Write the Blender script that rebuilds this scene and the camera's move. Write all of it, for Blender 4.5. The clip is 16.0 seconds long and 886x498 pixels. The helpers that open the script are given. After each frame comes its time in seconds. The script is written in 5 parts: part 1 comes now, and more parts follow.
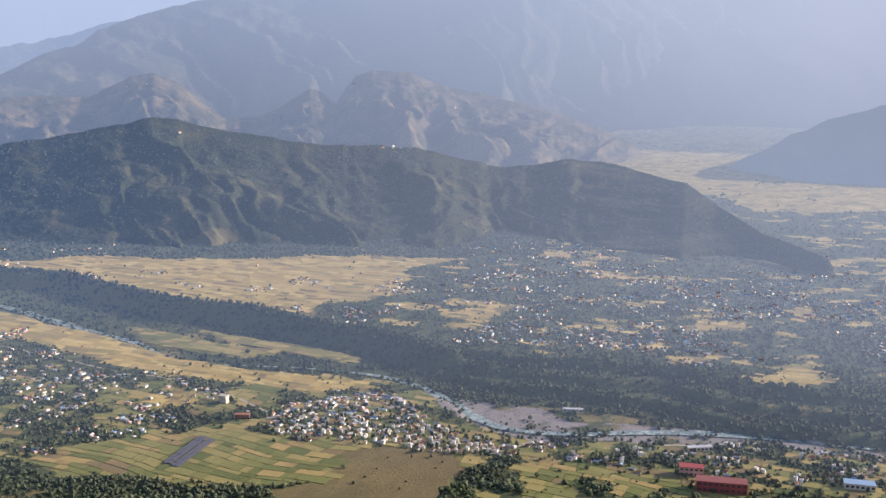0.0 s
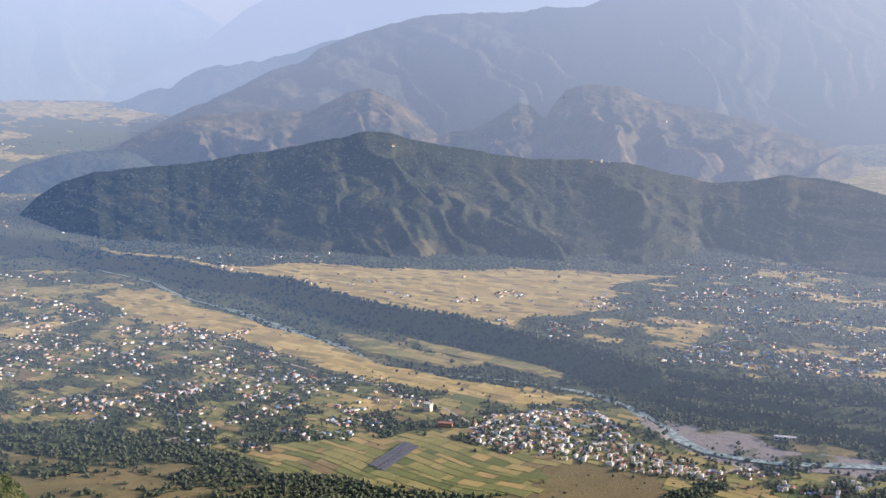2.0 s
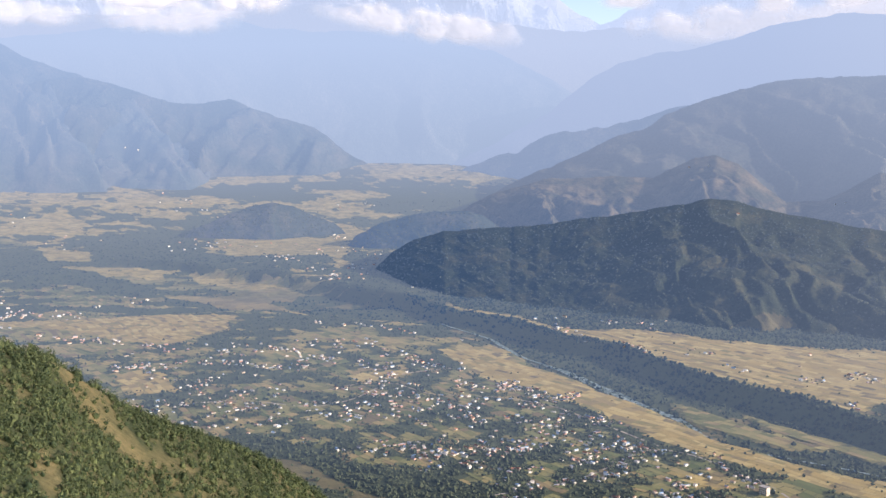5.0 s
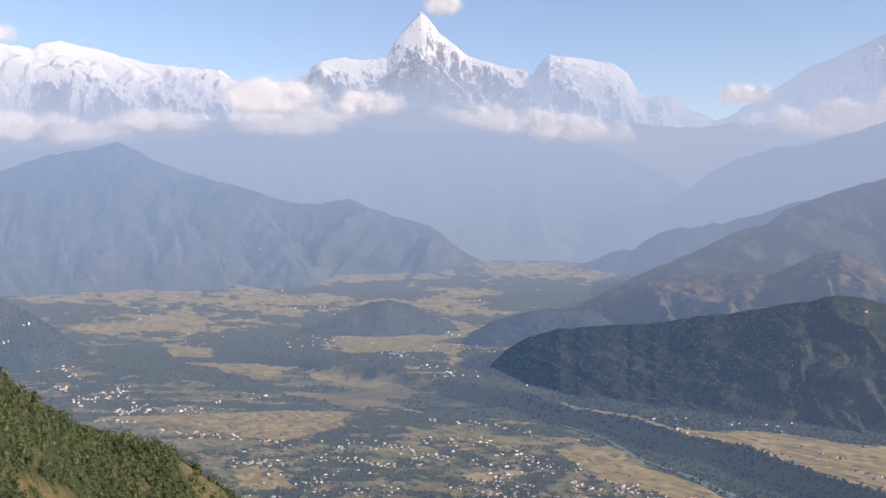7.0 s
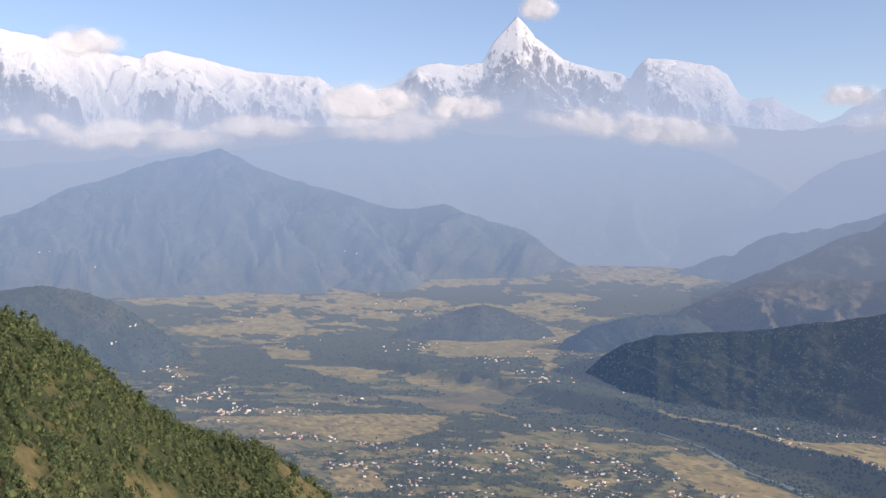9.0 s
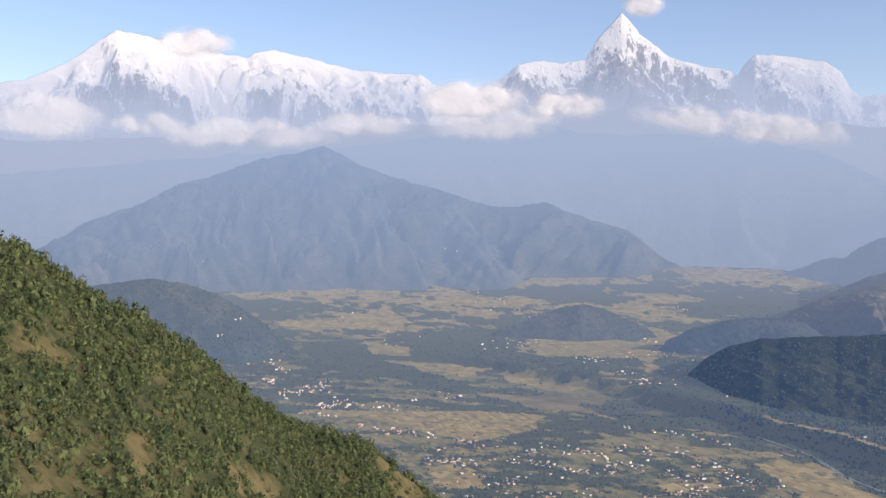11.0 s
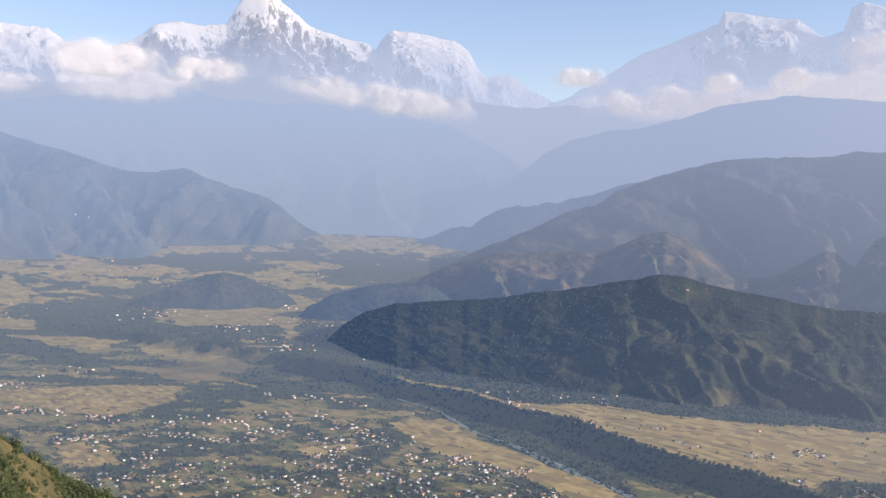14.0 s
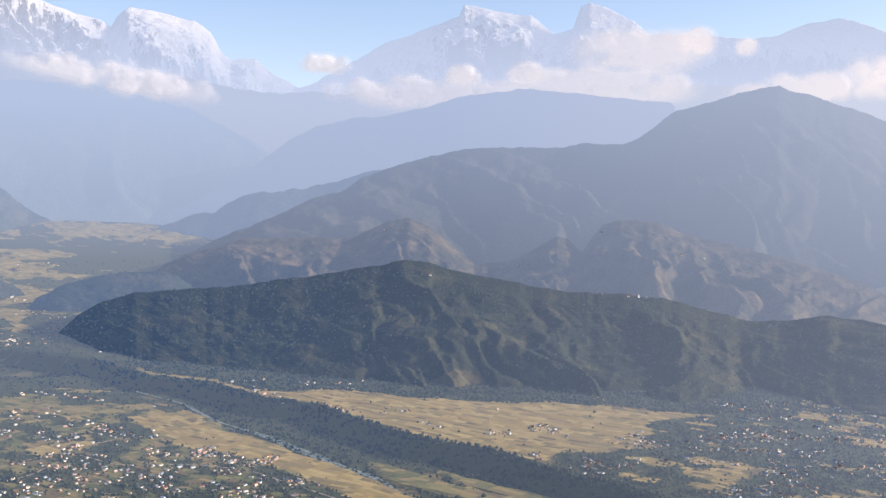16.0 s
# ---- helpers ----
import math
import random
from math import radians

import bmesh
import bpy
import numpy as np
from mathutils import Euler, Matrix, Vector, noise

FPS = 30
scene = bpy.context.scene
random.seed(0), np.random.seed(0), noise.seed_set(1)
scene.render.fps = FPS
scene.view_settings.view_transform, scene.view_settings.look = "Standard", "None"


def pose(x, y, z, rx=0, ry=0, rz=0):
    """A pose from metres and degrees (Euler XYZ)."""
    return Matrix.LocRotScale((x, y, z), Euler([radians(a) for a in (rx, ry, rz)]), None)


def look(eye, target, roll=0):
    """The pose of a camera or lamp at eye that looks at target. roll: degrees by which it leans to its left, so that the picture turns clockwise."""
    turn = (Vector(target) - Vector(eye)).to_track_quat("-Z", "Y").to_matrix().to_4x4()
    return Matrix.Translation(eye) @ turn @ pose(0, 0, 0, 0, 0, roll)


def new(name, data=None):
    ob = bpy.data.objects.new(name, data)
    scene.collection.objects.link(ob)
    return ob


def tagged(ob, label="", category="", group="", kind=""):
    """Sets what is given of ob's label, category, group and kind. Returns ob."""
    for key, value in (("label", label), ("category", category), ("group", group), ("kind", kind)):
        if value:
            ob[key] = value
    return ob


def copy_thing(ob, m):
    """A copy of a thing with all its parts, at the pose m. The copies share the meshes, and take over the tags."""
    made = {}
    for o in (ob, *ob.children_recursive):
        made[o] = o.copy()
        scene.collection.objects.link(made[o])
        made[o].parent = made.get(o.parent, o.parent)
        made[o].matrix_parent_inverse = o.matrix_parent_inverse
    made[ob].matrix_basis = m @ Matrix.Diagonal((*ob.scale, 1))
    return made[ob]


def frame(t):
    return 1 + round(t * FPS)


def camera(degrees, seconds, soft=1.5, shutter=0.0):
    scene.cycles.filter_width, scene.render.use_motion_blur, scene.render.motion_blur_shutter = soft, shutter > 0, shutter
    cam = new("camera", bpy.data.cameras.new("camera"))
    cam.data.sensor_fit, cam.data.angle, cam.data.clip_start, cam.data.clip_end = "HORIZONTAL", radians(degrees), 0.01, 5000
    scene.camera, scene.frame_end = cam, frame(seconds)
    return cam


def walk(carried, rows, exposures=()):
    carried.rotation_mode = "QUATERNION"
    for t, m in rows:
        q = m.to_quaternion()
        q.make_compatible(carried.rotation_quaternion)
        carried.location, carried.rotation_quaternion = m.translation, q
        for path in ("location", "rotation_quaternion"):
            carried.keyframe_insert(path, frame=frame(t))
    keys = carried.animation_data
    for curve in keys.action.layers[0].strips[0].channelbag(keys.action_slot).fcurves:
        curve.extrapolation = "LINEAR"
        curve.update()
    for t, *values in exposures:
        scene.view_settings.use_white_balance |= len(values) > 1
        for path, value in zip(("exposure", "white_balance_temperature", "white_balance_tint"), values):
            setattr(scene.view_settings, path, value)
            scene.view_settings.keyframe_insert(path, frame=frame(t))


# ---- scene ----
cam = camera(46.2, 16.0, soft=1.5)
EYE = Vector((0.0, 0.0, 360.0))
# seconds, bearing to the right of +y, degrees up, lean
ROWS = [
    (0.0, 36.36, -11.32, 0.22), (0.5, 33.53, -11.1, -0.23), (1.0, 30.75, -10.88, -0.47), (1.5, 27.96, -10.69, -0.57), (2.0, 24.85, -10.52, -0.52),
    (2.5, 22.0, -10.48, -0.42), (3.0, 18.79, -10.21, -0.43), (3.5, 15.41, -9.78, -0.4), (4.0, 12.03, -9.31, -0.45), (4.5, 8.9, -8.35, -0.47),
    (5.0, 6.24, -6.77, -0.56), (5.2, 5.27, -5.99, -0.52), (6.0, 2.3, -3.45, -0.75), (6.6, 0.85, -1.85, -0.95),
    (7.3, -0.64, -1.17, -1.11), (7.5, -1.11, -1.13, -1.14), (8.0, -2.49, -1.1, -1.19), (8.5, -3.87, -1.04, -1.14), (9.0, -5.24, -0.96, -0.97),
    (9.5, -6.6, -0.88, -0.8), (9.7, -7.15, -0.85, -0.77), (10.6, -9.5, -0.9, -0.55), (11.2, -11.0, -1.05, -0.38),
    (11.8, -9.79, -1.29, -0.25), (12.0, -8.42, -1.42, -0.2), (12.5, -3.92, -1.72, -0.06), (13.0, 0.6, -2.07, 0.09), (13.5, 4.96, -2.42, 0.27),
    (14.0, 8.85, -2.78, 0.42), (14.5, 12.6, -3.09, 0.43), (15.0, 16.15, -3.27, 0.51), (15.5, 19.53, -3.31, 0.61), (16.0, 22.83, -3.37, 0.91),
]


def bearing(az, el=0.0):
    a, e = radians(az), radians(el)
    return Vector((math.sin(a) * math.cos(e), math.cos(a) * math.cos(e), math.sin(e)))


def stand(az, el, lean):
    """The camera is held at arm's length by somebody who turns on the spot."""
    eye = EYE + 0.35 * (bearing(az) - bearing(12))
    return look(eye, eye + 100 * bearing(az, el), lean)


walk(cam, [(t, stand(az, el, lean)) for t, az, el, lean in ROWS], exposures=[(0.0, 0.79, 6120, 17), (4.0, 0.83, 6050, 17), (5.0, 0.69, 6020, 16), (7.5, 0.29, 6100, 16), (12.5, 0.28, 6100, 16), (16.0, 0.55, 6180, 16)])

# ---- light ----
SUN_AZ, SUN_EL = 113.0, 20.0
world = bpy.data.worlds.new("sky")
scene.world = world
world.use_nodes = True
wn = world.node_tree
sky = wn.nodes.new("ShaderNodeTexSky")
sky.sky_type = "NISHITA"
sky.sun_disc = False
sky.sun_elevation, sky.sun_rotation = radians(SUN_EL), radians(SUN_AZ)
sky.altitude, sky.air_density, sky.dust_density, sky.ozone_density = 1600, 1.0, 3.0, 1.2
wn.nodes["Background"].inputs["Strength"].default_value = 0.15
milky = wn.nodes.new("ShaderNodeMix")
milky.data_type, milky.blend_type = "RGBA", "MULTIPLY"
milky.inputs[0].default_value = 1.0
milky.inputs[7].default_value = (1.09, 0.98, 0.95, 1)
wn.links.new(sky.outputs["Color"], milky.inputs[6])
wn.links.new(milky.outputs[2], wn.nodes["Background"].inputs["Color"])
sun = new("sun", bpy.data.lights.new("sun", "SUN"))
sun.data.energy, sun.data.angle, sun.data.color = 3.95, radians(0.5), (1.0, 0.84, 0.62)
sun.matrix_world = look((0, 0, 900), Vector((0, 0, 900)) - bearing(SUN_AZ, SUN_EL))


# ---- numbers: smooth steps and noise over the plan ----
def step(a, b, x):
    t = np.clip((np.asarray(x, float) - a) / (b - a), 0, 1)
    return t * t * (3 - 2 * t)


def lattice(ix, iy, seed):
    h = (ix.astype(np.int64) * 374761393 + iy.astype(np.int64) * 668265263 + seed * 974634777) & 0xFFFFFFFF
    h = ((h ^ (h >> 13)) * 1274126177) & 0xFFFFFFFF
    return (h ^ (h >> 16)) / 4294967296.0


def smooth_noise(x, y, seed):
    ix, iy = np.floor(x), np.floor(y)
    fx, fy = x - ix, y - iy
    fx, fy = fx * fx * (3 - 2 * fx), fy * fy * (3 - 2 * fy)
    a, b = lattice(ix, iy, seed), lattice(ix + 1, iy, seed)
    c, d = lattice(ix, iy + 1, seed), lattice(ix + 1, iy + 1, seed)
    return (a + (b - a) * fx + (c - a) * fy + (a - b - c + d) * fx * fy) * 2 - 1


def fbm(x, y, size, octaves, seed, gain=0.5, ridged=False):
    x, y = np.asarray(x, float) / size, np.asarray(y, float) / size
    total, amp, norm = 0.0, 1.0, 0.0
    for k in range(octaves):
        n = smooth_noise(x, y, seed + 17 * k)
        total = total + amp * (1 - 2 * np.abs(n) if ridged else n)
        norm += amp
        amp *= gain
        x, y = x * 1.6 + y * 1.2 + 5.3, y * 1.6 - x * 1.2 + 9.1
    return total / norm


def inside(x, y, corners):
    """1 inside the polygon of the plan, 0 outside."""
    hit = np.zeros(np.shape(x), bool)
    for (x0, y0), (x1, y1) in zip(corners, corners[1:] + corners[:1]):
        if y0 != y1:
            hit ^= ((y0 > y) != (y1 > y)) & (x < (x1 - x0) * (y - y0) / (y1 - y0) + x0)
    return hit.astype(float)


# ---- materials ----
def nodes_of(name):
    m = bpy.data.materials.new(name)
    m.use_nodes = True
    return m, m.node_tree, m.node_tree.nodes["Principled BSDF"]


def node(tree, kind, links=(), **values):
    n = tree.nodes.new(kind)
    for key, value in values.items():
        if key in ("operation", "blend_type", "data_type", "feature", "attribute_name", "noise_dimensions", "clamp"):
            if key == "operation":
                n.operation = value
            elif key == "blend_type":
                n.blend_type = value
            elif key == "data_type":
                n.data_type = value
            elif key == "feature":
                n.feature = value
            elif key == "attribute_name":
                n.attribute_name = value
        else:
            n.inputs[key.replace("_", " ")].default_value = value
    for socket, source in links:
        tree.links.new(source, n.inputs[socket])
    return n


def noise_tex(tree, where, scale, detail=6.0, rough=0.6):
    return node(tree, "ShaderNodeTexNoise", [("Vector", where)], Scale=scale, Detail=detail, Roughness=rough).outputs["Fac"]


def ramp(tree, fac, stops):
    r = tree.nodes.new("ShaderNodeValToRGB")
    while len(r.color_ramp.elements) < len(stops):
        r.color_ramp.elements.new(0.5)
    for e, (at, col) in zip(r.color_ramp.elements, stops):
        e.position = at
        e.color = (*col, 1) if len(col) == 3 else col
    tree.links.new(fac, r.inputs["Fac"])
    return r.outputs["Color"]


def mix(tree, fac, a, b, how="MIX"):
    m = tree.nodes.new("ShaderNodeMix")
    m.data_type, m.blend_type = "RGBA", how
    for socket, value in ((m.inputs[0], fac), (m.inputs[6], a), (m.inputs[7], b)):
        if hasattr(value, "links"):
            tree.links.new(value, socket)
        elif isinstance(value, tuple):
            socket.default_value = (*value, 1)
        else:
            socket.default_value = value
    return m.outputs[2]


def calc(tree, op, a, b=0.0):
    n = tree.nodes.new("ShaderNodeMath")
    n.operation = op
    for socket, value in ((n.inputs[0], a), (n.inputs[1], b)):
        if hasattr(value, "links"):
            tree.links.new(value, socket)
        else:
            socket.default_value = value
    return n.outputs[0]


def position(tree):
    return tree.nodes.new("ShaderNodeNewGeometry").outputs["Position"]


def attribute(tree, name):
    n = tree.nodes.new("ShaderNodeAttribute")
    n.attribute_name = name
    return n.outputs["Fac"]


def bump(tree, height, strength, distance):
    return node(tree, "ShaderNodeBump", [("Height", height)], Strength=strength, Distance=distance).outputs["Normal"]


# haze colour, emitted by the far surfaces themselves
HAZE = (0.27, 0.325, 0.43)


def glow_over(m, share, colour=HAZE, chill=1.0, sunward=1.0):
    """Paints haze onto the far backdrop as emission: part of each surface glows in colour."""
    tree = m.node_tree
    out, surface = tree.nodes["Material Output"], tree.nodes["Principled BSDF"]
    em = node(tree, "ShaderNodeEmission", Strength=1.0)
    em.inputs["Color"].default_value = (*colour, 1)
    # the painted haze is stronger towards the sun, the more so the farther off
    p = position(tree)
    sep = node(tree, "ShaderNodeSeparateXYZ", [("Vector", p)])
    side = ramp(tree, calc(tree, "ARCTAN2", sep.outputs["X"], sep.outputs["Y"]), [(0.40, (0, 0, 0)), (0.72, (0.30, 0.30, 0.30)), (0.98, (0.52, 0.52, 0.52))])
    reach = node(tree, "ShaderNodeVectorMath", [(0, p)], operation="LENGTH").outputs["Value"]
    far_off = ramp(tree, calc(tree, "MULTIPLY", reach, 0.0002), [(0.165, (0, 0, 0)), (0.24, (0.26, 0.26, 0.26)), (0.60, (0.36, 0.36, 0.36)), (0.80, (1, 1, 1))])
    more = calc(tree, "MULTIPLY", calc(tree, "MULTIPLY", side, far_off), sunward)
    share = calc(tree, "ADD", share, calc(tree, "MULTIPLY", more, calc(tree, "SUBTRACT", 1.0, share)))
    # nearer painted haze is a deeper blue away from the sun, whiter towards it
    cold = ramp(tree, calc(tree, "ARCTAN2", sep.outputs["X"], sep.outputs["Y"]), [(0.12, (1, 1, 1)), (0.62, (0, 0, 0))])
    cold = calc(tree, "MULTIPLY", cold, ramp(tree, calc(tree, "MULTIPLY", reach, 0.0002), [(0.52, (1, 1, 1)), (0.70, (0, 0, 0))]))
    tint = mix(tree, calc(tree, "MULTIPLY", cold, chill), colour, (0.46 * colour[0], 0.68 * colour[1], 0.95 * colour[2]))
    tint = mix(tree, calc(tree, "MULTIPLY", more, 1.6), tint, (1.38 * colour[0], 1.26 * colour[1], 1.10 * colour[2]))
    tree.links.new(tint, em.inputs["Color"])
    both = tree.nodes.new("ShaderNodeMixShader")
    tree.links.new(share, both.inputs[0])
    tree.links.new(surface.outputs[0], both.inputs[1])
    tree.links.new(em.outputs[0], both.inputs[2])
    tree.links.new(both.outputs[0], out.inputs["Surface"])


def haze_share(tree, p):
    """Share of painted haze glow on the far land: none short of the town, more with every kilometre."""
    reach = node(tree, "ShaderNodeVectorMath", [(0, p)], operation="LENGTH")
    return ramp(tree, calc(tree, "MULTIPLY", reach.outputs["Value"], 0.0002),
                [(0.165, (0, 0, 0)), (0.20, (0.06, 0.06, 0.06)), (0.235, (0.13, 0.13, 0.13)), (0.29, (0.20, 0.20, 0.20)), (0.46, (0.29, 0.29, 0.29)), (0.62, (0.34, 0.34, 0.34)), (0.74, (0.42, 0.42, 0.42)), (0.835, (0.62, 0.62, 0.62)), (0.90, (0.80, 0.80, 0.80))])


def hill_material(name, wood, grass, share, size, glow=0.0, colour=HAZE, rise=(1.12, 1.06, 0.88), chill=1.0):
    """Wooded slopes with open grass and bare earth. share: how much of it is grass."""
    m, tree, bsdf = nodes_of(name)
    p = position(tree)
    big, fine = noise_tex(tree, p, 1.0 / size, 7, 0.62), noise_tex(tree, p, 9.0 / size, 5, 0.7)
    open_ = attribute(tree, "open")
    k = calc(tree, "ADD", calc(tree, "ADD", calc(tree, "MULTIPLY", big, 0.7), calc(tree, "MULTIPLY", fine, 0.3)), calc(tree, "MULTIPLY", open_, 0.17))
    dark = tuple(0.55 * c for c in wood)
    trees = mix(tree, fine, dark, tuple(1.5 * c for c in wood))
    cover = ramp(tree, k, [(0.54 - share * 0.35, (0, 0, 0)), (0.84 - share * 0.35, (1, 1, 1))])
    tree.links.new(mix(tree, cover, trees, mix(tree, fine, tuple(0.7 * c for c in grass), tuple(1.25 * c for c in grass))), bsdf.inputs["Base Color"])
    bsdf.inputs["Roughness"].default_value = 0.95
    bsdf.inputs["Specular IOR Level"].default_value = 0.15
    tree.links.new(bump(tree, fine, 0.8, size * 0.05), bsdf.inputs["Normal"])
    # painted haze: the slopes emit it, in a share that varies with height
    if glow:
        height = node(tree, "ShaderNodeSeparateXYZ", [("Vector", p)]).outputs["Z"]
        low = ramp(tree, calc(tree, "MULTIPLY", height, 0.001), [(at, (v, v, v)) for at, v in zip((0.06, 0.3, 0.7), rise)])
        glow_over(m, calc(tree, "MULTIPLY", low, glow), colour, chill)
    return m


def ground_material(name, far=False):
    m, tree, bsdf = nodes_of(name)
    p = position(tree)
    def parcels(length, width, turn):
        """Oblong plots of land: a colour for each, and how near its bund is."""
        turned = node(tree, "ShaderNodeMapping", [("Vector", p)])
        turned.inputs["Rotation"].default_value = (0, 0, radians(turn))
        turned.inputs["Scale"].default_value = (1 / length, 1 / width, 0)
        warp = node(tree, "ShaderNodeTexNoise", [("Vector", turned.outputs[0])], Scale=0.45, Detail=2.0)
        bent = mix(tree, 0.5, turned.outputs[0], warp.outputs["Color"], "ADD")
        one = node(tree, "ShaderNodeTexVoronoi", [("Vector", bent)], Scale=1.0, Randomness=0.7)
        rim = node(tree, "ShaderNodeTexVoronoi", [("Vector", bent)], feature="DISTANCE_TO_EDGE", Scale=1.0, Randomness=0.7)
        return node(tree, "ShaderNodeSeparateColor", [("Color", one.outputs["Color"])]), rim.outputs["Distance"]

    pick, edge = parcels(20, 10, -32)
    block, _ = parcels(75, 42, -24)
    tone = calc(tree, "ADD", calc(tree, "MULTIPLY", pick.outputs[0], 0.5), calc(tree, "MULTIPLY", block.outputs[0], 0.5))
    hue = calc(tree, "ADD", calc(tree, "MULTIPLY", pick.outputs[1], 0.45), calc(tree, "MULTIPLY", block.outputs[1], 0.55))
    fine, mid = noise_tex(tree, p, 0.35, 6, 0.65), noise_tex(tree, p, 0.035, 5, 0.6)
    straw = ramp(tree, tone, [(0.1, (0.23, 0.20, 0.075)), (0.3, (0.37, 0.285, 0.095)), (0.5, (0.45, 0.34, 0.11)), (0.7, (0.51, 0.39, 0.14)), (0.85, (0.35, 0.27, 0.105)), (0.95, (0.25, 0.22, 0.085))])
    green = ramp(tree, hue, [(0.1, (0.10, 0.115, 0.045)), (0.3, (0.15, 0.155, 0.058)), (0.5, (0.22, 0.21, 0.078)), (0.72, (0.29, 0.25, 0.095)), (0.88, (0.38, 0.28, 0.115)), (1.0, (0.24, 0.19, 0.09))])
    field = mix(tree, attribute(tree, "dry"), green, straw)
    bund = ramp(tree, edge, [(0.02, (1, 1, 1)), (0.09, (0, 0, 0))])
    field = mix(tree, calc(tree, "MULTIPLY", bund, 0.55), field, mix(tree, ramp(tree, mid, [(0.45, (0, 0, 0)), (0.55, (1, 1, 1))]), (0.10, 0.10, 0.035), (0.34, 0.29, 0.13)))
    field = mix(tree, 0.5, field, ramp(tree, mid, [(0.3, (0.35, 0.38, 0.35)), (0.7, (1.1, 1.08, 1.05))]), "MULTIPLY")
    wood = mix(tree, fine, (0.040, 0.052, 0.030), (0.105, 0.122, 0.056))
    edge_noise = calc(tree, "ADD", calc(tree, "MULTIPLY", mid, 0.8), calc(tree, "MULTIPLY", fine, 0.4))
    wooded = calc(tree, "ADD", attribute(tree, "wood"), calc(tree, "SUBTRACT", edge_noise, 0.62))
    cover = ramp(tree, wooded, [(0.44, (0, 0, 0)), (0.52, (1, 1, 1))])
    field = mix(tree, attribute(tree, "heath"), field, mix(tree, fine, (0.11, 0.088, 0.042), (0.22, 0.165, 0.08)))
    land = mix(tree, cover, field, wood)
    stones = mix(tree, fine, (0.14, 0.125, 0.115), (0.36, 0.32, 0.29))
    land = mix(tree, ramp(tree, calc(tree, "ADD", attribute(tree, "gravel"), calc(tree, "SUBTRACT", mid, 0.55)), [(0.35, (0, 0, 0)), (0.6, (1, 1, 1))]), land, stones)
    tree.links.new(land, bsdf.inputs["Base Color"])
    bsdf.inputs["Roughness"].default_value = 0.95
    bsdf.inputs["Specular IOR Level"].default_value = 0.2
    tree.links.new(bump(tree, calc(tree, "ADD", fine, calc(tree, "MULTIPLY", cover, 1.2)), 0.5, 2.0), bsdf.inputs["Normal"])
    # the far sheet has haze painted over its fields as emission
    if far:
        glow_over(m, haze_share(tree, p), chill=0.15)
    return m


def leaf_material(name, dark, light, far=False, chill=0.4):
    m, tree, bsdf = nodes_of(name)
    rnd = tree.nodes.new("ShaderNodeNewGeometry")
    fine = noise_tex(tree, rnd.outputs["Position"], 0.9, 3, 0.7)
    col = mix(tree, rnd.outputs["Random Per Island"], dark, light)
    tree.links.new(mix(tree, 0.5, col, ramp(tree, fine, [(0.3, (0.45, 0.45, 0.45)), (0.7, (1.4, 1.4, 1.3))]), "MULTIPLY"), bsdf.inputs["Base Color"])
    bsdf.inputs["Roughness"].default_value = 0.85
    bsdf.inputs["Specular IOR Level"].default_value = 0.2
    # far crowns emit a share of haze, by distance
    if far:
        glow_over(m, haze_share(tree, rnd.outputs["Position"]), chill=chill)
    return m


def snow_material(name, veil=0.0):
    """Snow and rock with haze painted on as glow; veil: how much of it never thins."""
    m, tree, bsdf = nodes_of(name)
    geo = tree.nodes.new("ShaderNodeNewGeometry")
    p = geo.outputs["Position"]
    sep = node(tree, "ShaderNodeSeparateXYZ", [("Vector", p)])
    flute = node(tree, "ShaderNodeMapping", [("Vector", p)])
    flute.inputs["Rotation"].default_value = (0, radians(34), 0)
    flute.inputs["Scale"].default_value = (1.0, 1.0, 0.30)
    n1, n2 = noise_tex(tree, flute.outputs[0], 0.030, 10, 0.68), noise_tex(tree, flute.outputs[0], 0.14, 6, 0.72)
    up = node(tree, "ShaderNodeSeparateXYZ", [("Vector", geo.outputs["Normal"])])
    k = calc(tree, "ADD", calc(tree, "MULTIPLY", n1, 1.2), calc(tree, "MULTIPLY", up.outputs["Z"], 0.35))
    k = calc(tree, "ADD", k, calc(tree, "MULTIPLY", n2, 0.6))
    k = calc(tree, "ADD", k, calc(tree, "MULTIPLY", attribute(tree, "open"), 0.72))
    snow = ramp(tree, k, [(0.56, (0.16, 0.16, 0.18)), (0.72, (0.27, 0.27, 0.30)), (0.775, (0.97, 0.96, 0.95))])
    tree.links.new(snow, bsdf.inputs["Base Color"])
    bsdf.inputs["Roughness"].default_value = 0.7
    tree.links.new(bump(tree, n2, 0.8, 9.0), bsdf.inputs["Normal"])
    # emitted haze share, thinner higher up
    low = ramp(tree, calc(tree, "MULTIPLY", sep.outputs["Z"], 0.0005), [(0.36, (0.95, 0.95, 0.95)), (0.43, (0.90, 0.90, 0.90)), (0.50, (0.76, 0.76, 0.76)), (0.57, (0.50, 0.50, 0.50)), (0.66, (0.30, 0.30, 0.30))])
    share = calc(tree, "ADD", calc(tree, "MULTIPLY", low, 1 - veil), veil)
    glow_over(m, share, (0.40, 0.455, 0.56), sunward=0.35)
    return m


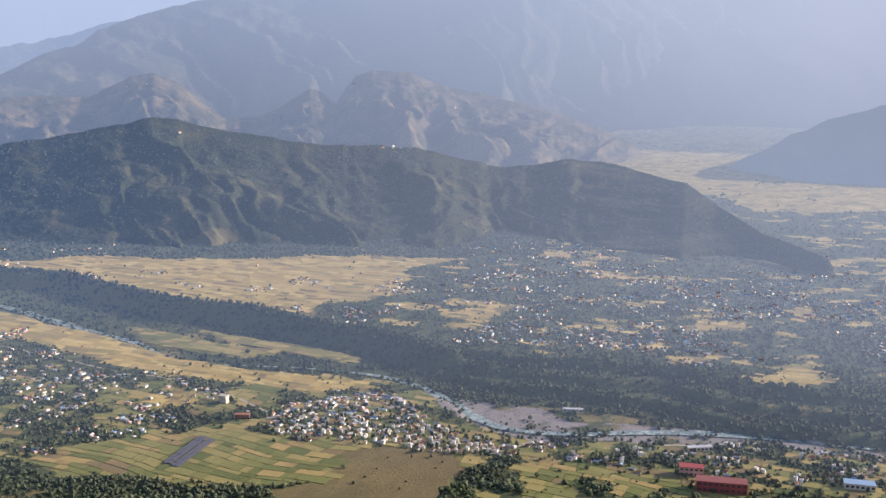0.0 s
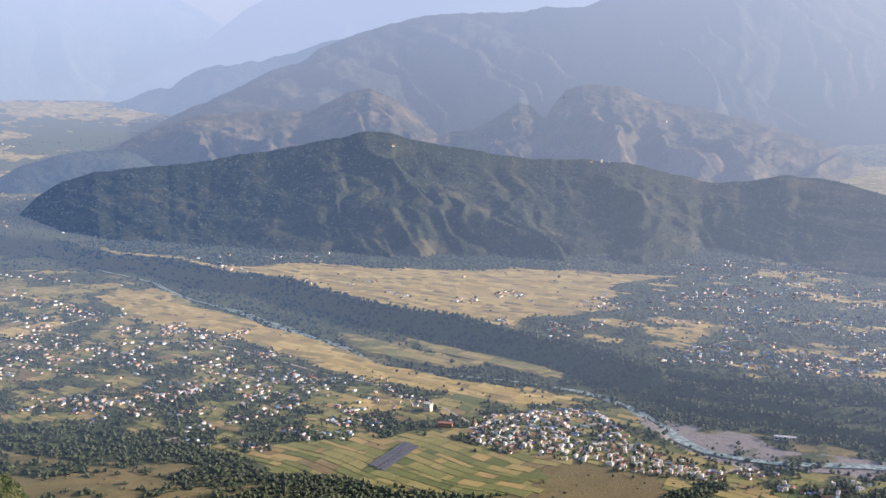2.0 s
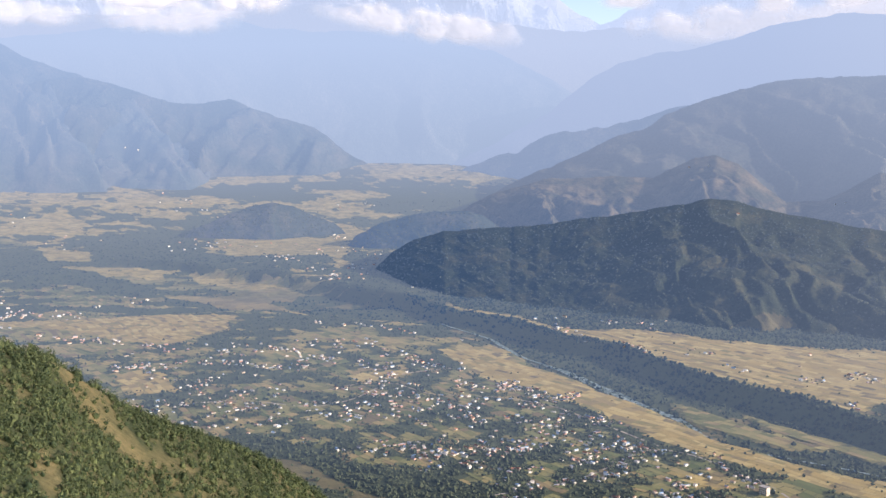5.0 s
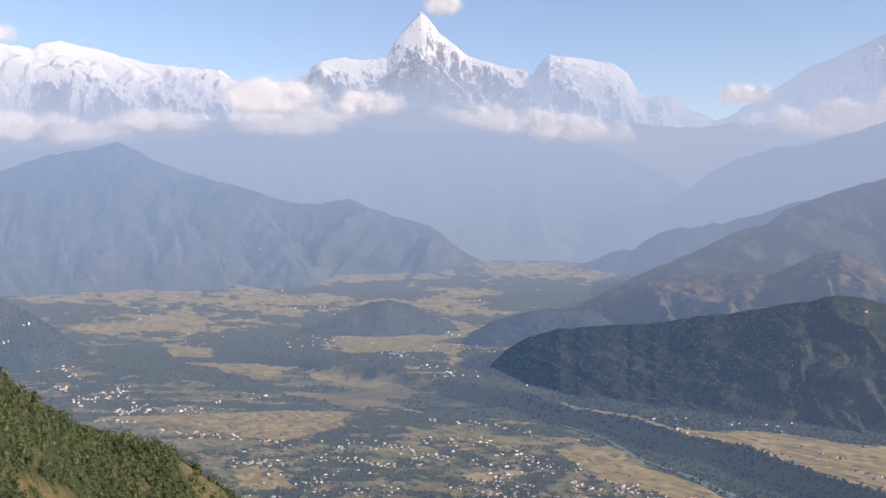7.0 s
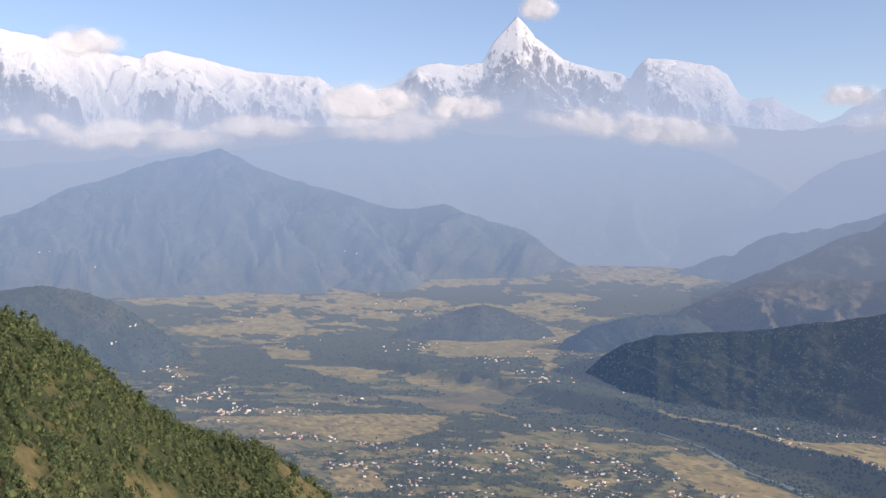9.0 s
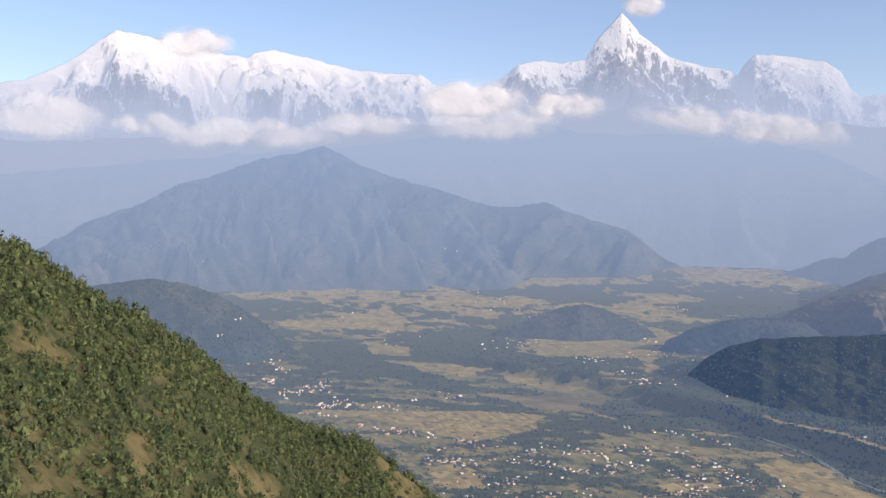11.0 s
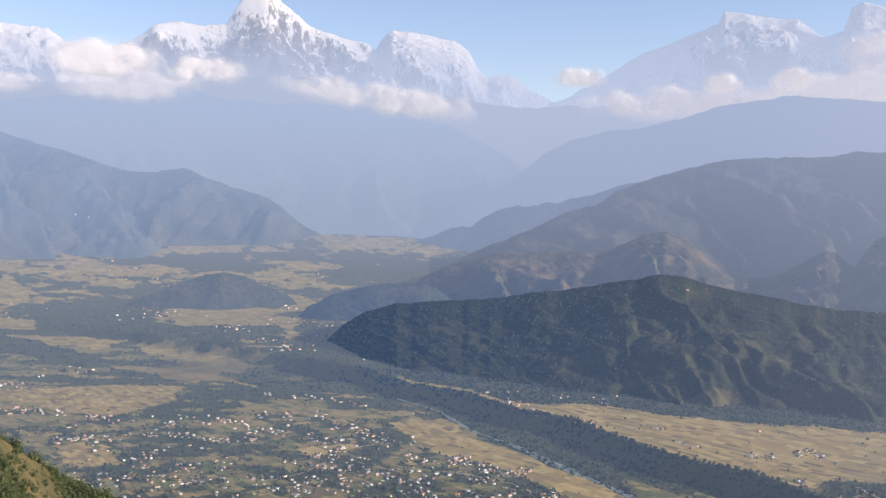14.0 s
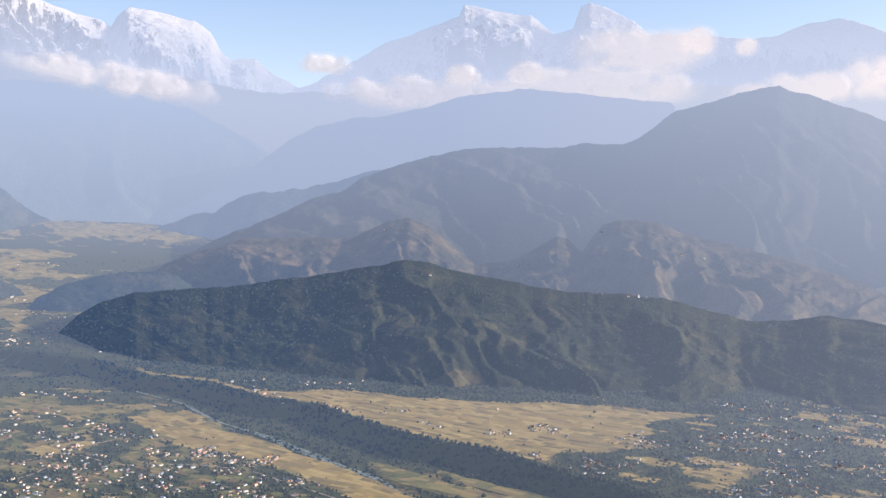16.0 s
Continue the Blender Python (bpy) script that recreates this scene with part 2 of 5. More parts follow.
def plain(name, colour, rough=0.8, spread=0.25, scale=1.0, metal=0.0):
    m, tree, bsdf = nodes_of(name)
    fine = noise_tex(tree, position(tree), scale, 5, 0.6)
    rnd = tree.nodes.new("ShaderNodeNewGeometry").outputs["Random Per Island"]
    k = calc(tree, "ADD", calc(tree, "MULTIPLY", fine, 0.6), calc(tree, "MULTIPLY", rnd, 0.4))
    tree.links.new(mix(tree, k, tuple(c * (1 - spread) for c in colour), tuple(min(1, c * (1 + spread)) for c in colour)), bsdf.inputs["Base Color"])
    bsdf.inputs["Roughness"].default_value = rough
    bsdf.inputs["Metallic"].default_value = metal
    return m


GROUND, FAR_GROUND = ground_material("valley_fields"), ground_material("distant_fields", True)
def plot_material(name, far=False, single=False):
    """Rice plots: each its own tone of straw, stubble or green."""
    m, tree, bsdf = nodes_of(name)
    geo = tree.nodes.new("ShaderNodeNewGeometry")
    p, rnd = geo.outputs["Position"], geo.outputs["Random Per Island"]
    if single:
        rnd = tree.nodes.new("ShaderNodeObjectInfo").outputs["Random"]
    wide, fine = noise_tex(tree, p, 0.011, 4, 0.6), noise_tex(tree, p, 0.5, 5, 0.65)
    k = calc(tree, "ADD", calc(tree, "MULTIPLY", rnd, 0.72), calc(tree, "MULTIPLY", wide, 0.5))
    straw = ramp(tree, k, [(0.22, (0.25, 0.22, 0.08)), (0.36, (0.38, 0.28, 0.095)), (0.55, (0.47, 0.335, 0.11)), (0.72, (0.58, 0.435, 0.16)), (0.86, (0.38, 0.28, 0.11)), (0.95, (0.21, 0.165, 0.075))])
    green = ramp(tree, k, [(0.22, (0.10, 0.125, 0.045)), (0.38, (0.17, 0.18, 0.062)), (0.55, (0.23, 0.22, 0.078)), (0.72, (0.30, 0.255, 0.095)), (0.85, (0.38, 0.28, 0.11)), (0.95, (0.21, 0.16, 0.08))])
    field = mix(tree, attribute(tree, "dry"), green, straw)
    field = mix(tree, 0.45, field, ramp(tree, fine, [(0.3, (0.65, 0.65, 0.62)), (0.7, (1.2, 1.2, 1.15))]), "MULTIPLY")
    tree.links.new(field, bsdf.inputs["Base Color"])
    bsdf.inputs["Roughness"].default_value = 0.95
    bsdf.inputs["Specular IOR Level"].default_value = 0.2
    tree.links.new(bump(tree, fine, 0.4, 0.6), bsdf.inputs["Normal"])
    # haze put into the far plots as a glow
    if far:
        glow_over(m, haze_share(tree, p), chill=0.15)
    return m


LEAVES = leaf_material("leaves", (0.052, 0.068, 0.046), (0.125, 0.145, 0.075))
FAR_LEAVES = leaf_material("far_leaves", (0.034, 0.046, 0.030), (0.092, 0.108, 0.056), True)
# darker copy of far_leaves: shade of canyon and ridge foot put into the colour
SHADED_LEAVES = leaf_material("shaded_leaves", (0.026, 0.037, 0.026), (0.075, 0.090, 0.050), True, 0.95)
SLOPE_LEAVES = leaf_material("slope_leaves", (0.026, 0.046, 0.024), (0.132, 0.158, 0.066))


# ---- meshes ----
def sheet(name, x, y, z, material, layers=None, wrap=False):
    """One smooth sheet over a grid of rows and columns."""
    rows, cols = x.shape
    me = bpy.data.meshes.new(name)
    i = np.arange(rows * cols).reshape(rows, cols)
    if wrap:
        i = np.concatenate([i, i[:, :1]], 1)
    quads = np.stack([i[:-1, :-1], i[:-1, 1:], i[1:, 1:], i[1:, :-1]], -1).reshape(-1, 4)[:, ::-1]
    me.vertices.add(rows * cols)
    me.vertices.foreach_set("co", np.stack([x, y, z], -1).ravel())
    me.loops.add(quads.size)
    me.loops.foreach_set("vertex_index", quads.ravel())
    me.polygons.add(len(quads))
    me.polygons.foreach_set("loop_start", np.arange(len(quads)) * 4)
    me.polygons.foreach_set("use_smooth", np.ones(len(quads), bool))
    me.update(calc_edges=True)
    for key, values in (layers or {}).items():
        me.attributes.new(key, "FLOAT", "POINT").data.foreach_set("value", np.ascontiguousarray(np.broadcast_to(values, x.shape), dtype=np.float32).ravel())
    me.materials.append(material)
    return new(name, me)


def faces_mesh(name, co, faces, material, smooth=False):
    me = bpy.data.meshes.new(name)
    faces = np.asarray(faces)
    n, k = faces.shape
    me.vertices.add(len(co))
    me.vertices.foreach_set("co", np.asarray(co, float).ravel())
    me.loops.add(n * k)
    me.loops.foreach_set("vertex_index", faces.ravel())
    me.polygons.add(n)
    me.polygons.foreach_set("loop_start", np.arange(n) * k)
    me.polygons.foreach_set("use_smooth", np.full(n, smooth))
    me.update(calc_edges=True)
    me.materials.append(material)
    return me


# ---- the valley floor ----
FLOOR_D, FLOOR_Z = (0, 2600, 3300, 3600, 3900, 4100, 4300, 4950), (0, 0, 25, 75, 140, 190, 240, 330)
PLATEAU = 16.0


def on_floor(az, dep, z=0.0):
    """The place of the valley floor at that bearing and that many degrees down from the lookout."""
    d = (EYE.z - z) / math.tan(radians(dep))
    return d * math.sin(radians(az)), d * math.cos(radians(az))


FAR_EDGE = [(-900, 3150), (-560, 2850), (-200, 2520), (20, 2330)] + [on_floor(az, dep, PLATEAU) for az, dep in (
    (4.5, 9.3), (6.7, 10.11), (10, 10.6), (13, 11.48), (16.1, 11.95), (19.3, 12.95), (22.2, 13.73), (25.5, 14.12), (27.4, 14.65), (29.2, 15.18), (32.4, 15.68),
    (35, 16.26), (37, 16.8), (40, 17.15), (44.3, 17.12), (49.7, 17.36), (54.3, 17.87), (60.3, 17.7))] + [(1250, 250)]
NEAR_EDGE = [(-900, 2750), (-640, 2480), (-300, 2200)] + [on_floor(az, dep) for az, dep in (
    (0.4, 10.37), (5.4, 10.93), (8.9, 11.88), (10, 12.34), (10.8, 13.0), (13, 13.75), (15, 14.5), (17, 15.05), (19, 15.8), (21, 16.8), (24, 17.4), (27.2, 17.81),
    (30.4, 18.04), (33, 18.46), (35, 19.09), (36.6, 19.79), (37.9, 20.85), (40.2, 21.47), (42.8, 21.77), (46.7, 21.41), (51.4, 21.18), (56, 20.89), (60.5, 20.58))] + [(1100, 200)]
ALONG, ACROSS = (0.49, -0.872), (0.872, 0.49)


def canyon_axes(x, y):
    return x * ALONG[0] + (y - 2000) * ALONG[1], x * ACROSS[0] + (y - 2000) * ACROSS[1]


def edge_line(points):
    uv = sorted(canyon_axes(x, y) for x, y in points)
    return [p[0] for p in uv], [p[1] for p in uv]


FAR_LINE, NEAR_LINE = edge_line(FAR_EDGE), edge_line(NEAR_EDGE)


def canyon(x, y):
    """How far a place lies past the near edge and past the far edge of the river's canyon."""
    u, v = canyon_axes(x, y)
    wob = 8 * fbm(x, y, 50, 3, 5) + 12 * fbm(x, y, 140, 3, 6)
    return v - np.interp(u, *NEAR_LINE) + wob, v - np.interp(u, *FAR_LINE) + wob


BED = 7.0


def floor_z(x, y):
    d = np.hypot(x, y)
    z = np.interp(d, FLOOR_D, FLOOR_Z)
    a, b = canyon(x, y)
    fade = 1 - step(2500, 3100, d)
    wide = np.interp(np.degrees(np.arctan2(x, y)), (24, 36, 44), (34, 48, 110))
    rise = b / wide
    rise = np.clip(1 + rise + 0.10 * fbm(x, y, 45, 3, 8) * (rise > -1) * (rise < 0), 0, 1)
    rise = np.where(wide > 60, (np.floor(rise * 3) + step(0.55, 1.0, rise * 3 - np.floor(rise * 3))) / 3, step(0, 1, rise))
    z = z + fade * step(0, 10, a) * (-BED + (BED + PLATEAU) * rise)
    z = z + 3.0 * fbm(x, y, 260, 4, 3) * np.clip(step(0, 60, -a) + step(0, 60, b), 0, 1)
    z = z + 2.5 * (within(x, y, BARS) + within(x, y, LONG_BAR))
    terr, band = terraces(x, y)
    return z + terr * (-16 + 4.5 * (np.floor(band) + step(0.0, 0.16, band - np.floor(band))))


def terraces(x, y):
    """The stepped river terraces up the valley: where they lie, and on which step a place is."""
    d = np.hypot(x, y)
    where = step(2060, 2160, d) * (1 - step(2650, 2850, d)) * step(-850, -700, x) * (1 - step(-30, 120, x + 0.35 * (d - 2300)))
    return where, (d - 2060 + 0.25 * x + 230 * fbm(x, y * 1.2, 300, 5, 31, 0.6)) / 105


def floor_angles(x, y):
    """Bearing and degrees down of a place of the valley floor, from the lookout."""
    d = np.hypot(x, y)
    return np.degrees(np.arctan2(x, y)), np.degrees(np.arctan2(EYE.z - np.interp(d, FLOOR_D, FLOOR_Z), d))


def within(x, y, corners, ragged=6.0):
    """1 inside a patch of the valley floor, given by bearing and degrees down, 0 outside; ragged: how uneven its edge is."""
    wob = ragged * fbm(x, y, 38, 3, 66)
    az, dep = floor_angles(x + wob, y - wob)
    return inside(az, dep, corners)


# patches of land: bearing and degrees down from the lookout
GREEN_FIELD = [(13.5, 20.75), (21.5, 20.8), (22.4, 20.5), (25.5, 21.0), (29.0, 21.8), (33.3, 22.0), (31.6, 22.9), (30.3, 23.75), (26.4, 23.95), (23.2, 23.6), (19.8, 22.8), (14.7, 22.4), (13.5, 21.7)]
HEATH = [(30.2, 22.1), (33.6, 22.05), (36.9, 22.4), (38.1, 23.4), (36.9, 25.2), (28.0, 25.0), (26.0, 24.2), (30.3, 23.7)]
RAVINE = [(-6, 16.2), (-2.1, 17.16), (0.6, 18.17), (3.5, 18.79), (6.5, 19.38), (8.6, 20.16), (11.1, 20.8), (13.3, 21.3), (15.2, 22.3), (19.1, 22.8), (22.4, 23.7), (26, 24.4), (30, 25.6), (30, 33), (-6, 33)]
RAVINE_WOOD = [(-6, 16.2), (-2.1, 17.16), (0.6, 18.17), (3.5, 18.79), (6.5, 19.38), (8.6, 20.16), (11.1, 20.8), (13.3, 21.3), (15.2, 22.3), (19.1, 22.8), (22.4, 23.7), (26, 24.4), (30, 25.6), (30, 27), (22, 25.4), (17, 24), (13.2, 22.6), (12, 21.8), (9.5, 21.4), (6.4, 20.85), (3.4, 20.4), (1.4, 19.85), (-2.2, 18.1), (-6, 17.4)]
GRAVEL = [(35.2, 18.95), (38.5, 19.32), (42.1, 19.59), (43.8, 20.22), (49.8, 20.14), (54.4, 20.29), (61, 20.04), (61, 20.6), (53, 21.0), (46.7, 21.4), (42.2, 21.8), (39.6, 21.3), (37.6, 20.65), (36.0, 19.75)]
BARS = [(18.8, 14.75), (19.9, 14.9), (22.0, 15.5), (24.1, 16.0), (27.3, 16.65), (25.0, 16.8), (22.0, 16.2), (20.2, 15.9), (19.2, 15.4)]
LONG_BAR = [(22.6, 15.15), (25.1, 15.7), (28.5, 16.3), (31.7, 17.05), (30.4, 17.2), (27.3, 16.6), (24.1, 15.9)]
BANK_FIELDS = [(6.1, 12.39), (9.2, 12.1), (10.3, 13.0), (13.0, 13.8), (16.8, 14.8), (19.2, 15.9), (23.5, 17.3), (27.5, 18.0), (31, 18.3), (33, 19.0), (27.5, 18.9), (23.2, 18.1), (20.8, 17.7), (17.7, 16.75), (14.9, 15.6), (11.8, 14.6), (8.6, 13.9)]
BIG_FIELD = [(-18.6, 9.3), (-15.5, 9.4), (-12.7, 9.6), (-9.4, 9.85), (-5.1, 10.1), (-6.0, 10.95), (-8.8, 11.4), (-11.2, 11.15), (-13.5, 10.5), (-15.9, 10.1), (-18.8, 9.65)]
STRAW_NEAR = [[(-11.9, 12.86), (-9.4, 12.93), (-8.5, 14.0), (-11.0, 14.0)], [(-9.6, 8.5), (-3.1, 9.25), (0, 9.8), (-4.3, 9.6)], [(18.9, 18.6), (21.2, 18.5), (22.1, 19.25), (19.8, 19.5)], [(0.9, 13.7), (4.0, 13.4), (4.6, 13.7), (1.5, 14.1)], [(-8.2, 8.57), (-5.4, 8.92), (-6.4, 9.08), (-8.2, 8.8)], [(-3.6, 9.5), (-0.5, 10.2), (-1.4, 10.3), (-3.6, 9.74)]]
STRAW_MID = [[(-14.1, 7.02), (-11.2, 7.22), (-8.2, 7.6), (-8.8, 7.98), (-11.8, 7.74), (-13.0, 7.4)], [(-7.6, 7.75), (-5.1, 8.1), (-2.3, 8.6), (-5.1, 8.47), (-7.3, 8.08)], [(-15.1, 6.03), (-12.7, 6.4), (-12.7, 6.85), (-14.8, 6.73)], [(-6.2, 5.5), (-1.8, 5.85), (1.9, 6.45), (0, 7.0), (-5.2, 7.1), (-6.2, 6.3)], [(0.1, 5.2), (1.3, 5.4), (1.7, 6.2), (0.3, 6.2)], [(3.1, 5.75), (5.5, 5.5), (4.6, 6.0)]]
STRAW_FAR = [[(-23, 3.25), (-18.4, 3.1), (-16.3, 2.8), (-15.4, 3.2), (-16, 3.65), (-21.4, 3.65)], [(-6.4, 2.5), (0.4, 2.4), (0.7, 2.95), (-5.2, 3.05)], [(0.7, 1.7), (4.1, 1.6), (5.1, 2.4), (3.7, 2.85), (1.3, 2.2)], [(-1.5, 4.0), (2.8, 3.55), (3.6, 3.9), (-1.2, 4.3)], [(-20.1, 5.0), (-13.6, 4.4), (-12.4, 5.1), (-17.9, 5.45)], [(-9.6, 4.3), (-7.1, 4.55), (-8, 4.9), (-9.6, 4.75)], [(-12, 3.9), (-8.6, 3.6), (-8.4, 3.95), (-11.6, 4.2)]]
VALLEY_WOODS = [[(-18.5, 6.02), (-15.9, 6.01), (-14.2, 6.66), (-9.1, 7.08), (-5.1, 7.54), (-2.0, 8.25), (-2.3, 8.5), (-5.1, 7.97), (-8.8, 7.55), (-14.2, 6.96), (-13.0, 7.89), (-15.7, 8.1), (-18.2, 7.11)], [(-13.2, 5.7), (-11.1, 5.35), (-7.4, 5.85), (-6.2, 7.1), (0, 7.1), (0.6, 8.6), (-3.1, 8.0), (-7.4, 7.35), (-12.4, 6.85)], [(1, 6.6), (3.1, 7.4), (5.5, 8.5), (7, 10.0), (4.6, 10.6), (1.8, 10.1), (0.6, 8.8)], [(-9.3, 8.55), (-7.5, 8.85), (-3.7, 9.35), (0, 9.95), (3, 10.5), (0, 10.5), (-4.7, 9.8), (-8.7, 9.05)], [(-16.1, 6.8), (-13.6, 7.05), (-11.2, 7.9), (-8.1, 8.55), (-10.6, 8.7), (-14.9, 7.65)], [(-11.8, 9.05), (-9.3, 9.3), (-7.5, 9.7), (-8.4, 9.85), (-10.6, 9.4)]]
TOWN = [(26.2, 20.3), (27.2, 19.6), (31.0, 19.3), (33.6, 19.2), (35.6, 20.6), (36.9, 21.3), (40.8, 22.1), (40.5, 22.6), (36.9, 22.4), (34.9, 22.3), (31.7, 21.7), (29.1, 21.4), (26.8, 21.2)]
SIDE_VALLEY = [(45.7, 4.2), (48.5, 4.7), (50.8, 5.3), (54.8, 5.6), (59.6, 7.4), (62, 8.6), (56.5, 9.1), (53.1, 9.1), (51, 8.2), (48, 7.2), (44.9, 6.2)]


def foot_line(az):
    """How far off the wood at the foot of the ridge begins."""
    return np.interp(az, (5, 13, 20, 27, 36, 44, 50), (1790, 1770, 1715, 1660, 1650, 1700, 1650))


def cover(x, y):
    """What grows where: shares of wood, dry straw, heath and gravel."""
    a, b = canyon(x, y)
    d = np.hypot(x, y)
    az, dep = floor_angles(x, y)
    patch, clump = fbm(x, y, 130, 4, 41), fbm(x, y, 30, 4, 45, 0.62)
    streak = fbm(x, y * 3.2, 230, 5, 63, 0.58)
    in_canyon = step(0, 8, a) * (1 - step(-6, 4, b)) * (1 - step(2250, 2450, d))
    plateau = step(0, 12, b)
    green, heath_patch, ravine = within(x, y, GREEN_FIELD), within(x, y, HEATH, 14), within(x, y, RAVINE)
    bank = within(x, y, BANK_FIELDS, 10)
    # the village: gardens and groves between small fields
    wood = np.where(d < 1500, 0.56 + 0.12 * patch + 1.0 * clump, 0.46 + 0.3 * patch + 0.8 * clump)
    wood = np.where(bank > 0, 0.08 + 0.6 * np.maximum(clump, 0), wood)
    # the plateau across the river: open fields, then a wooded settlement
    wooded_right = step(-1.2, 1.8, az + 2 * patch - np.interp(d, (1150, 1300, 1500, 1700), (27.5, 29.5, 33.5, 38.0)))
    wood = np.where(b > 0, 0.06 + 0.2 * patch + (0.66 + 0.1 * patch + 0.75 * fbm(x + 0.3 * y, y * 1.2, 36, 4, 48)) * wooded_right, wood)
    wood = np.where((b > 20) & (az < 42), wood + 0.6 * step(-20, 20, d + 40 * patch - foot_line(az)) * (1 - step(2300, 2450, d)), wood)
    # the canyon: a wooded scarp under the far rim, brush and grass below
    scarp = step(-48, -26, b) * (1 - step(0, 8, b))
    wood = np.where((b <= 6) & (a > 0), 0.68 + 0.6 * fbm(x, y, 55, 4, 9) + 0.4 * scarp, wood)
    wood = np.where((b <= 6) & (b > -115) & (a > 0) & (az > 35), 0.72 + 0.5 * clump, wood)
    bar = np.maximum(within(x, y, BARS), within(x, y, LONG_BAR))
    wood = np.where(bar > 0, 0.10 + 0.4 * clump, wood)
    wood = np.where((a < -8) & (az > 41) & (d < 1300), 0.34 + 0.8 * clump, wood)
    wood = np.where(green + heath_patch > 0, 0.04 + 0.25 * np.maximum(clump, 0), wood)
    ravine_wood = within(x, y, RAVINE_WOOD, 10)
    wood = np.where(ravine > 0, np.where(ravine_wood > 0, 0.95, 0.48 + 1.0 * clump), wood)
    # up the valley: straw fields between wooded banks
    wide = 0.6 * fbm(x * 1.2, y * 0.9, 300, 4, 61, 0.6) + 0.6 * fbm(x, y * 0.9, 90, 4, 62, 0.6)
    up = step(1620, 1760, d) * (1 - plateau) * (1 - step(4, 10, az)) * (a < 0)
    wood = wood * (1 - up) + up * (0.56 + 0.85 * streak + 0.25 * patch + 0.75 * clump)
    wood = np.where(d > 2450, np.where(az > 42, 0.20 + 0.9 * wide, 0.60 + 0.6 * wide + 0.8 * streak + 0.6 * clump), wood)
    terr, band = terraces(x, y)
    wood = np.where(terr > 0.5, 0.40 + 0.7 * streak + 0.2 * patch + (0.5 + 0.6 * patch) * (1 - step(0.10, 0.3, np.abs(band - np.round(band) - 0.08) + 0.25 * wide)), wood)
    for corners in VALLEY_WOODS:
        wood = np.where(within(x, y, corners, 20) > 0, 0.8 + 0.5 * streak, wood)
    straw = within(x, y, BIG_FIELD, 12)
    for corners in STRAW_NEAR + STRAW_MID + STRAW_FAR + [SIDE_VALLEY]:
        straw = np.maximum(straw, within(x, y, corners, 12 if corners in STRAW_NEAR else 24))
    wood = np.where(straw > 0, 0.20 + 0.45 * streak + 0.5 * np.maximum(clump, 0), wood)
    wood = np.where(within(x, y, BIG_FIELD, 12) > 0, 0.08 + 0.3 * np.maximum(clump, 0), wood)
    wood = np.where(within(x, y, TOWN, 4) > 0, 0.1 + 0.2 * clump, wood)
    village = (1 - plateau) * (1 - in_canyon) * (1 - bank) * (1 - straw) * (d < 1650)
    dry = np.clip(0.62 + bank + plateau + straw - 0.42 * step(1600, 1800, d) * (1 - straw) - 0.62 * village - green + 0.5 * patch - 0.35 * wooded_right * plateau - 0.5 * bar, 0, 1)
    heath = np.maximum(np.maximum(heath_patch * (0.8 + 0.4 * patch), 0.65 * ravine), 0.6 * in_canyon * (1 - bar))
    gravel = np.maximum(within(x, y, GRAVEL, 5) * (0.72 + 0.95 * fbm(x, y, 34, 4, 65)), (0.55 + 0.3 * patch) * in_canyon * (1 - step(12, 24, a)))
    return {"wood": wood, "dry": dry, "heath": heath, "gravel": gravel}


def bearings_of_view(fine, lo=-42.0, hi=66.0):
    rest = np.arange(hi, 360 + lo, 3.0)[1:]
    return np.radians(np.concatenate([np.arange(lo, hi + 1e-6, fine), rest]))


def polar(d, az):
    dd, aa = np.meshgrid(d, az, indexing="ij")
    return dd * np.sin(aa), dd * np.cos(aa)


near_d = 360 / np.tan(np.radians(np.linspace(32, 24.0, 110)))
gx, gy = polar(near_d, bearings_of_view(0.18))
GROUND_SHEET = tagged(sheet("ground", gx, gy, floor_z(gx, gy), GROUND, cover(gx, gy), True), "valley floor of straw-coloured rice fields, groves and a river canyon", "ground", kind="structure")
far_d = np.concatenate([360 / np.tan(np.radians(np.linspace(24.0, 6.5, 240))), np.linspace(3180, 4950, 80)])
gx, gy = polar(far_d, bearings_of_view(0.23))
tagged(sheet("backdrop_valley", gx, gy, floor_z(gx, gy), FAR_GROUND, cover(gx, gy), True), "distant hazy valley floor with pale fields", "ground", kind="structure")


HILL_MEADOW = [(21.8, 10.9), (23.5, 10.0), (25, 10.2), (25.4, 10.9), (23.8, 11.1)]


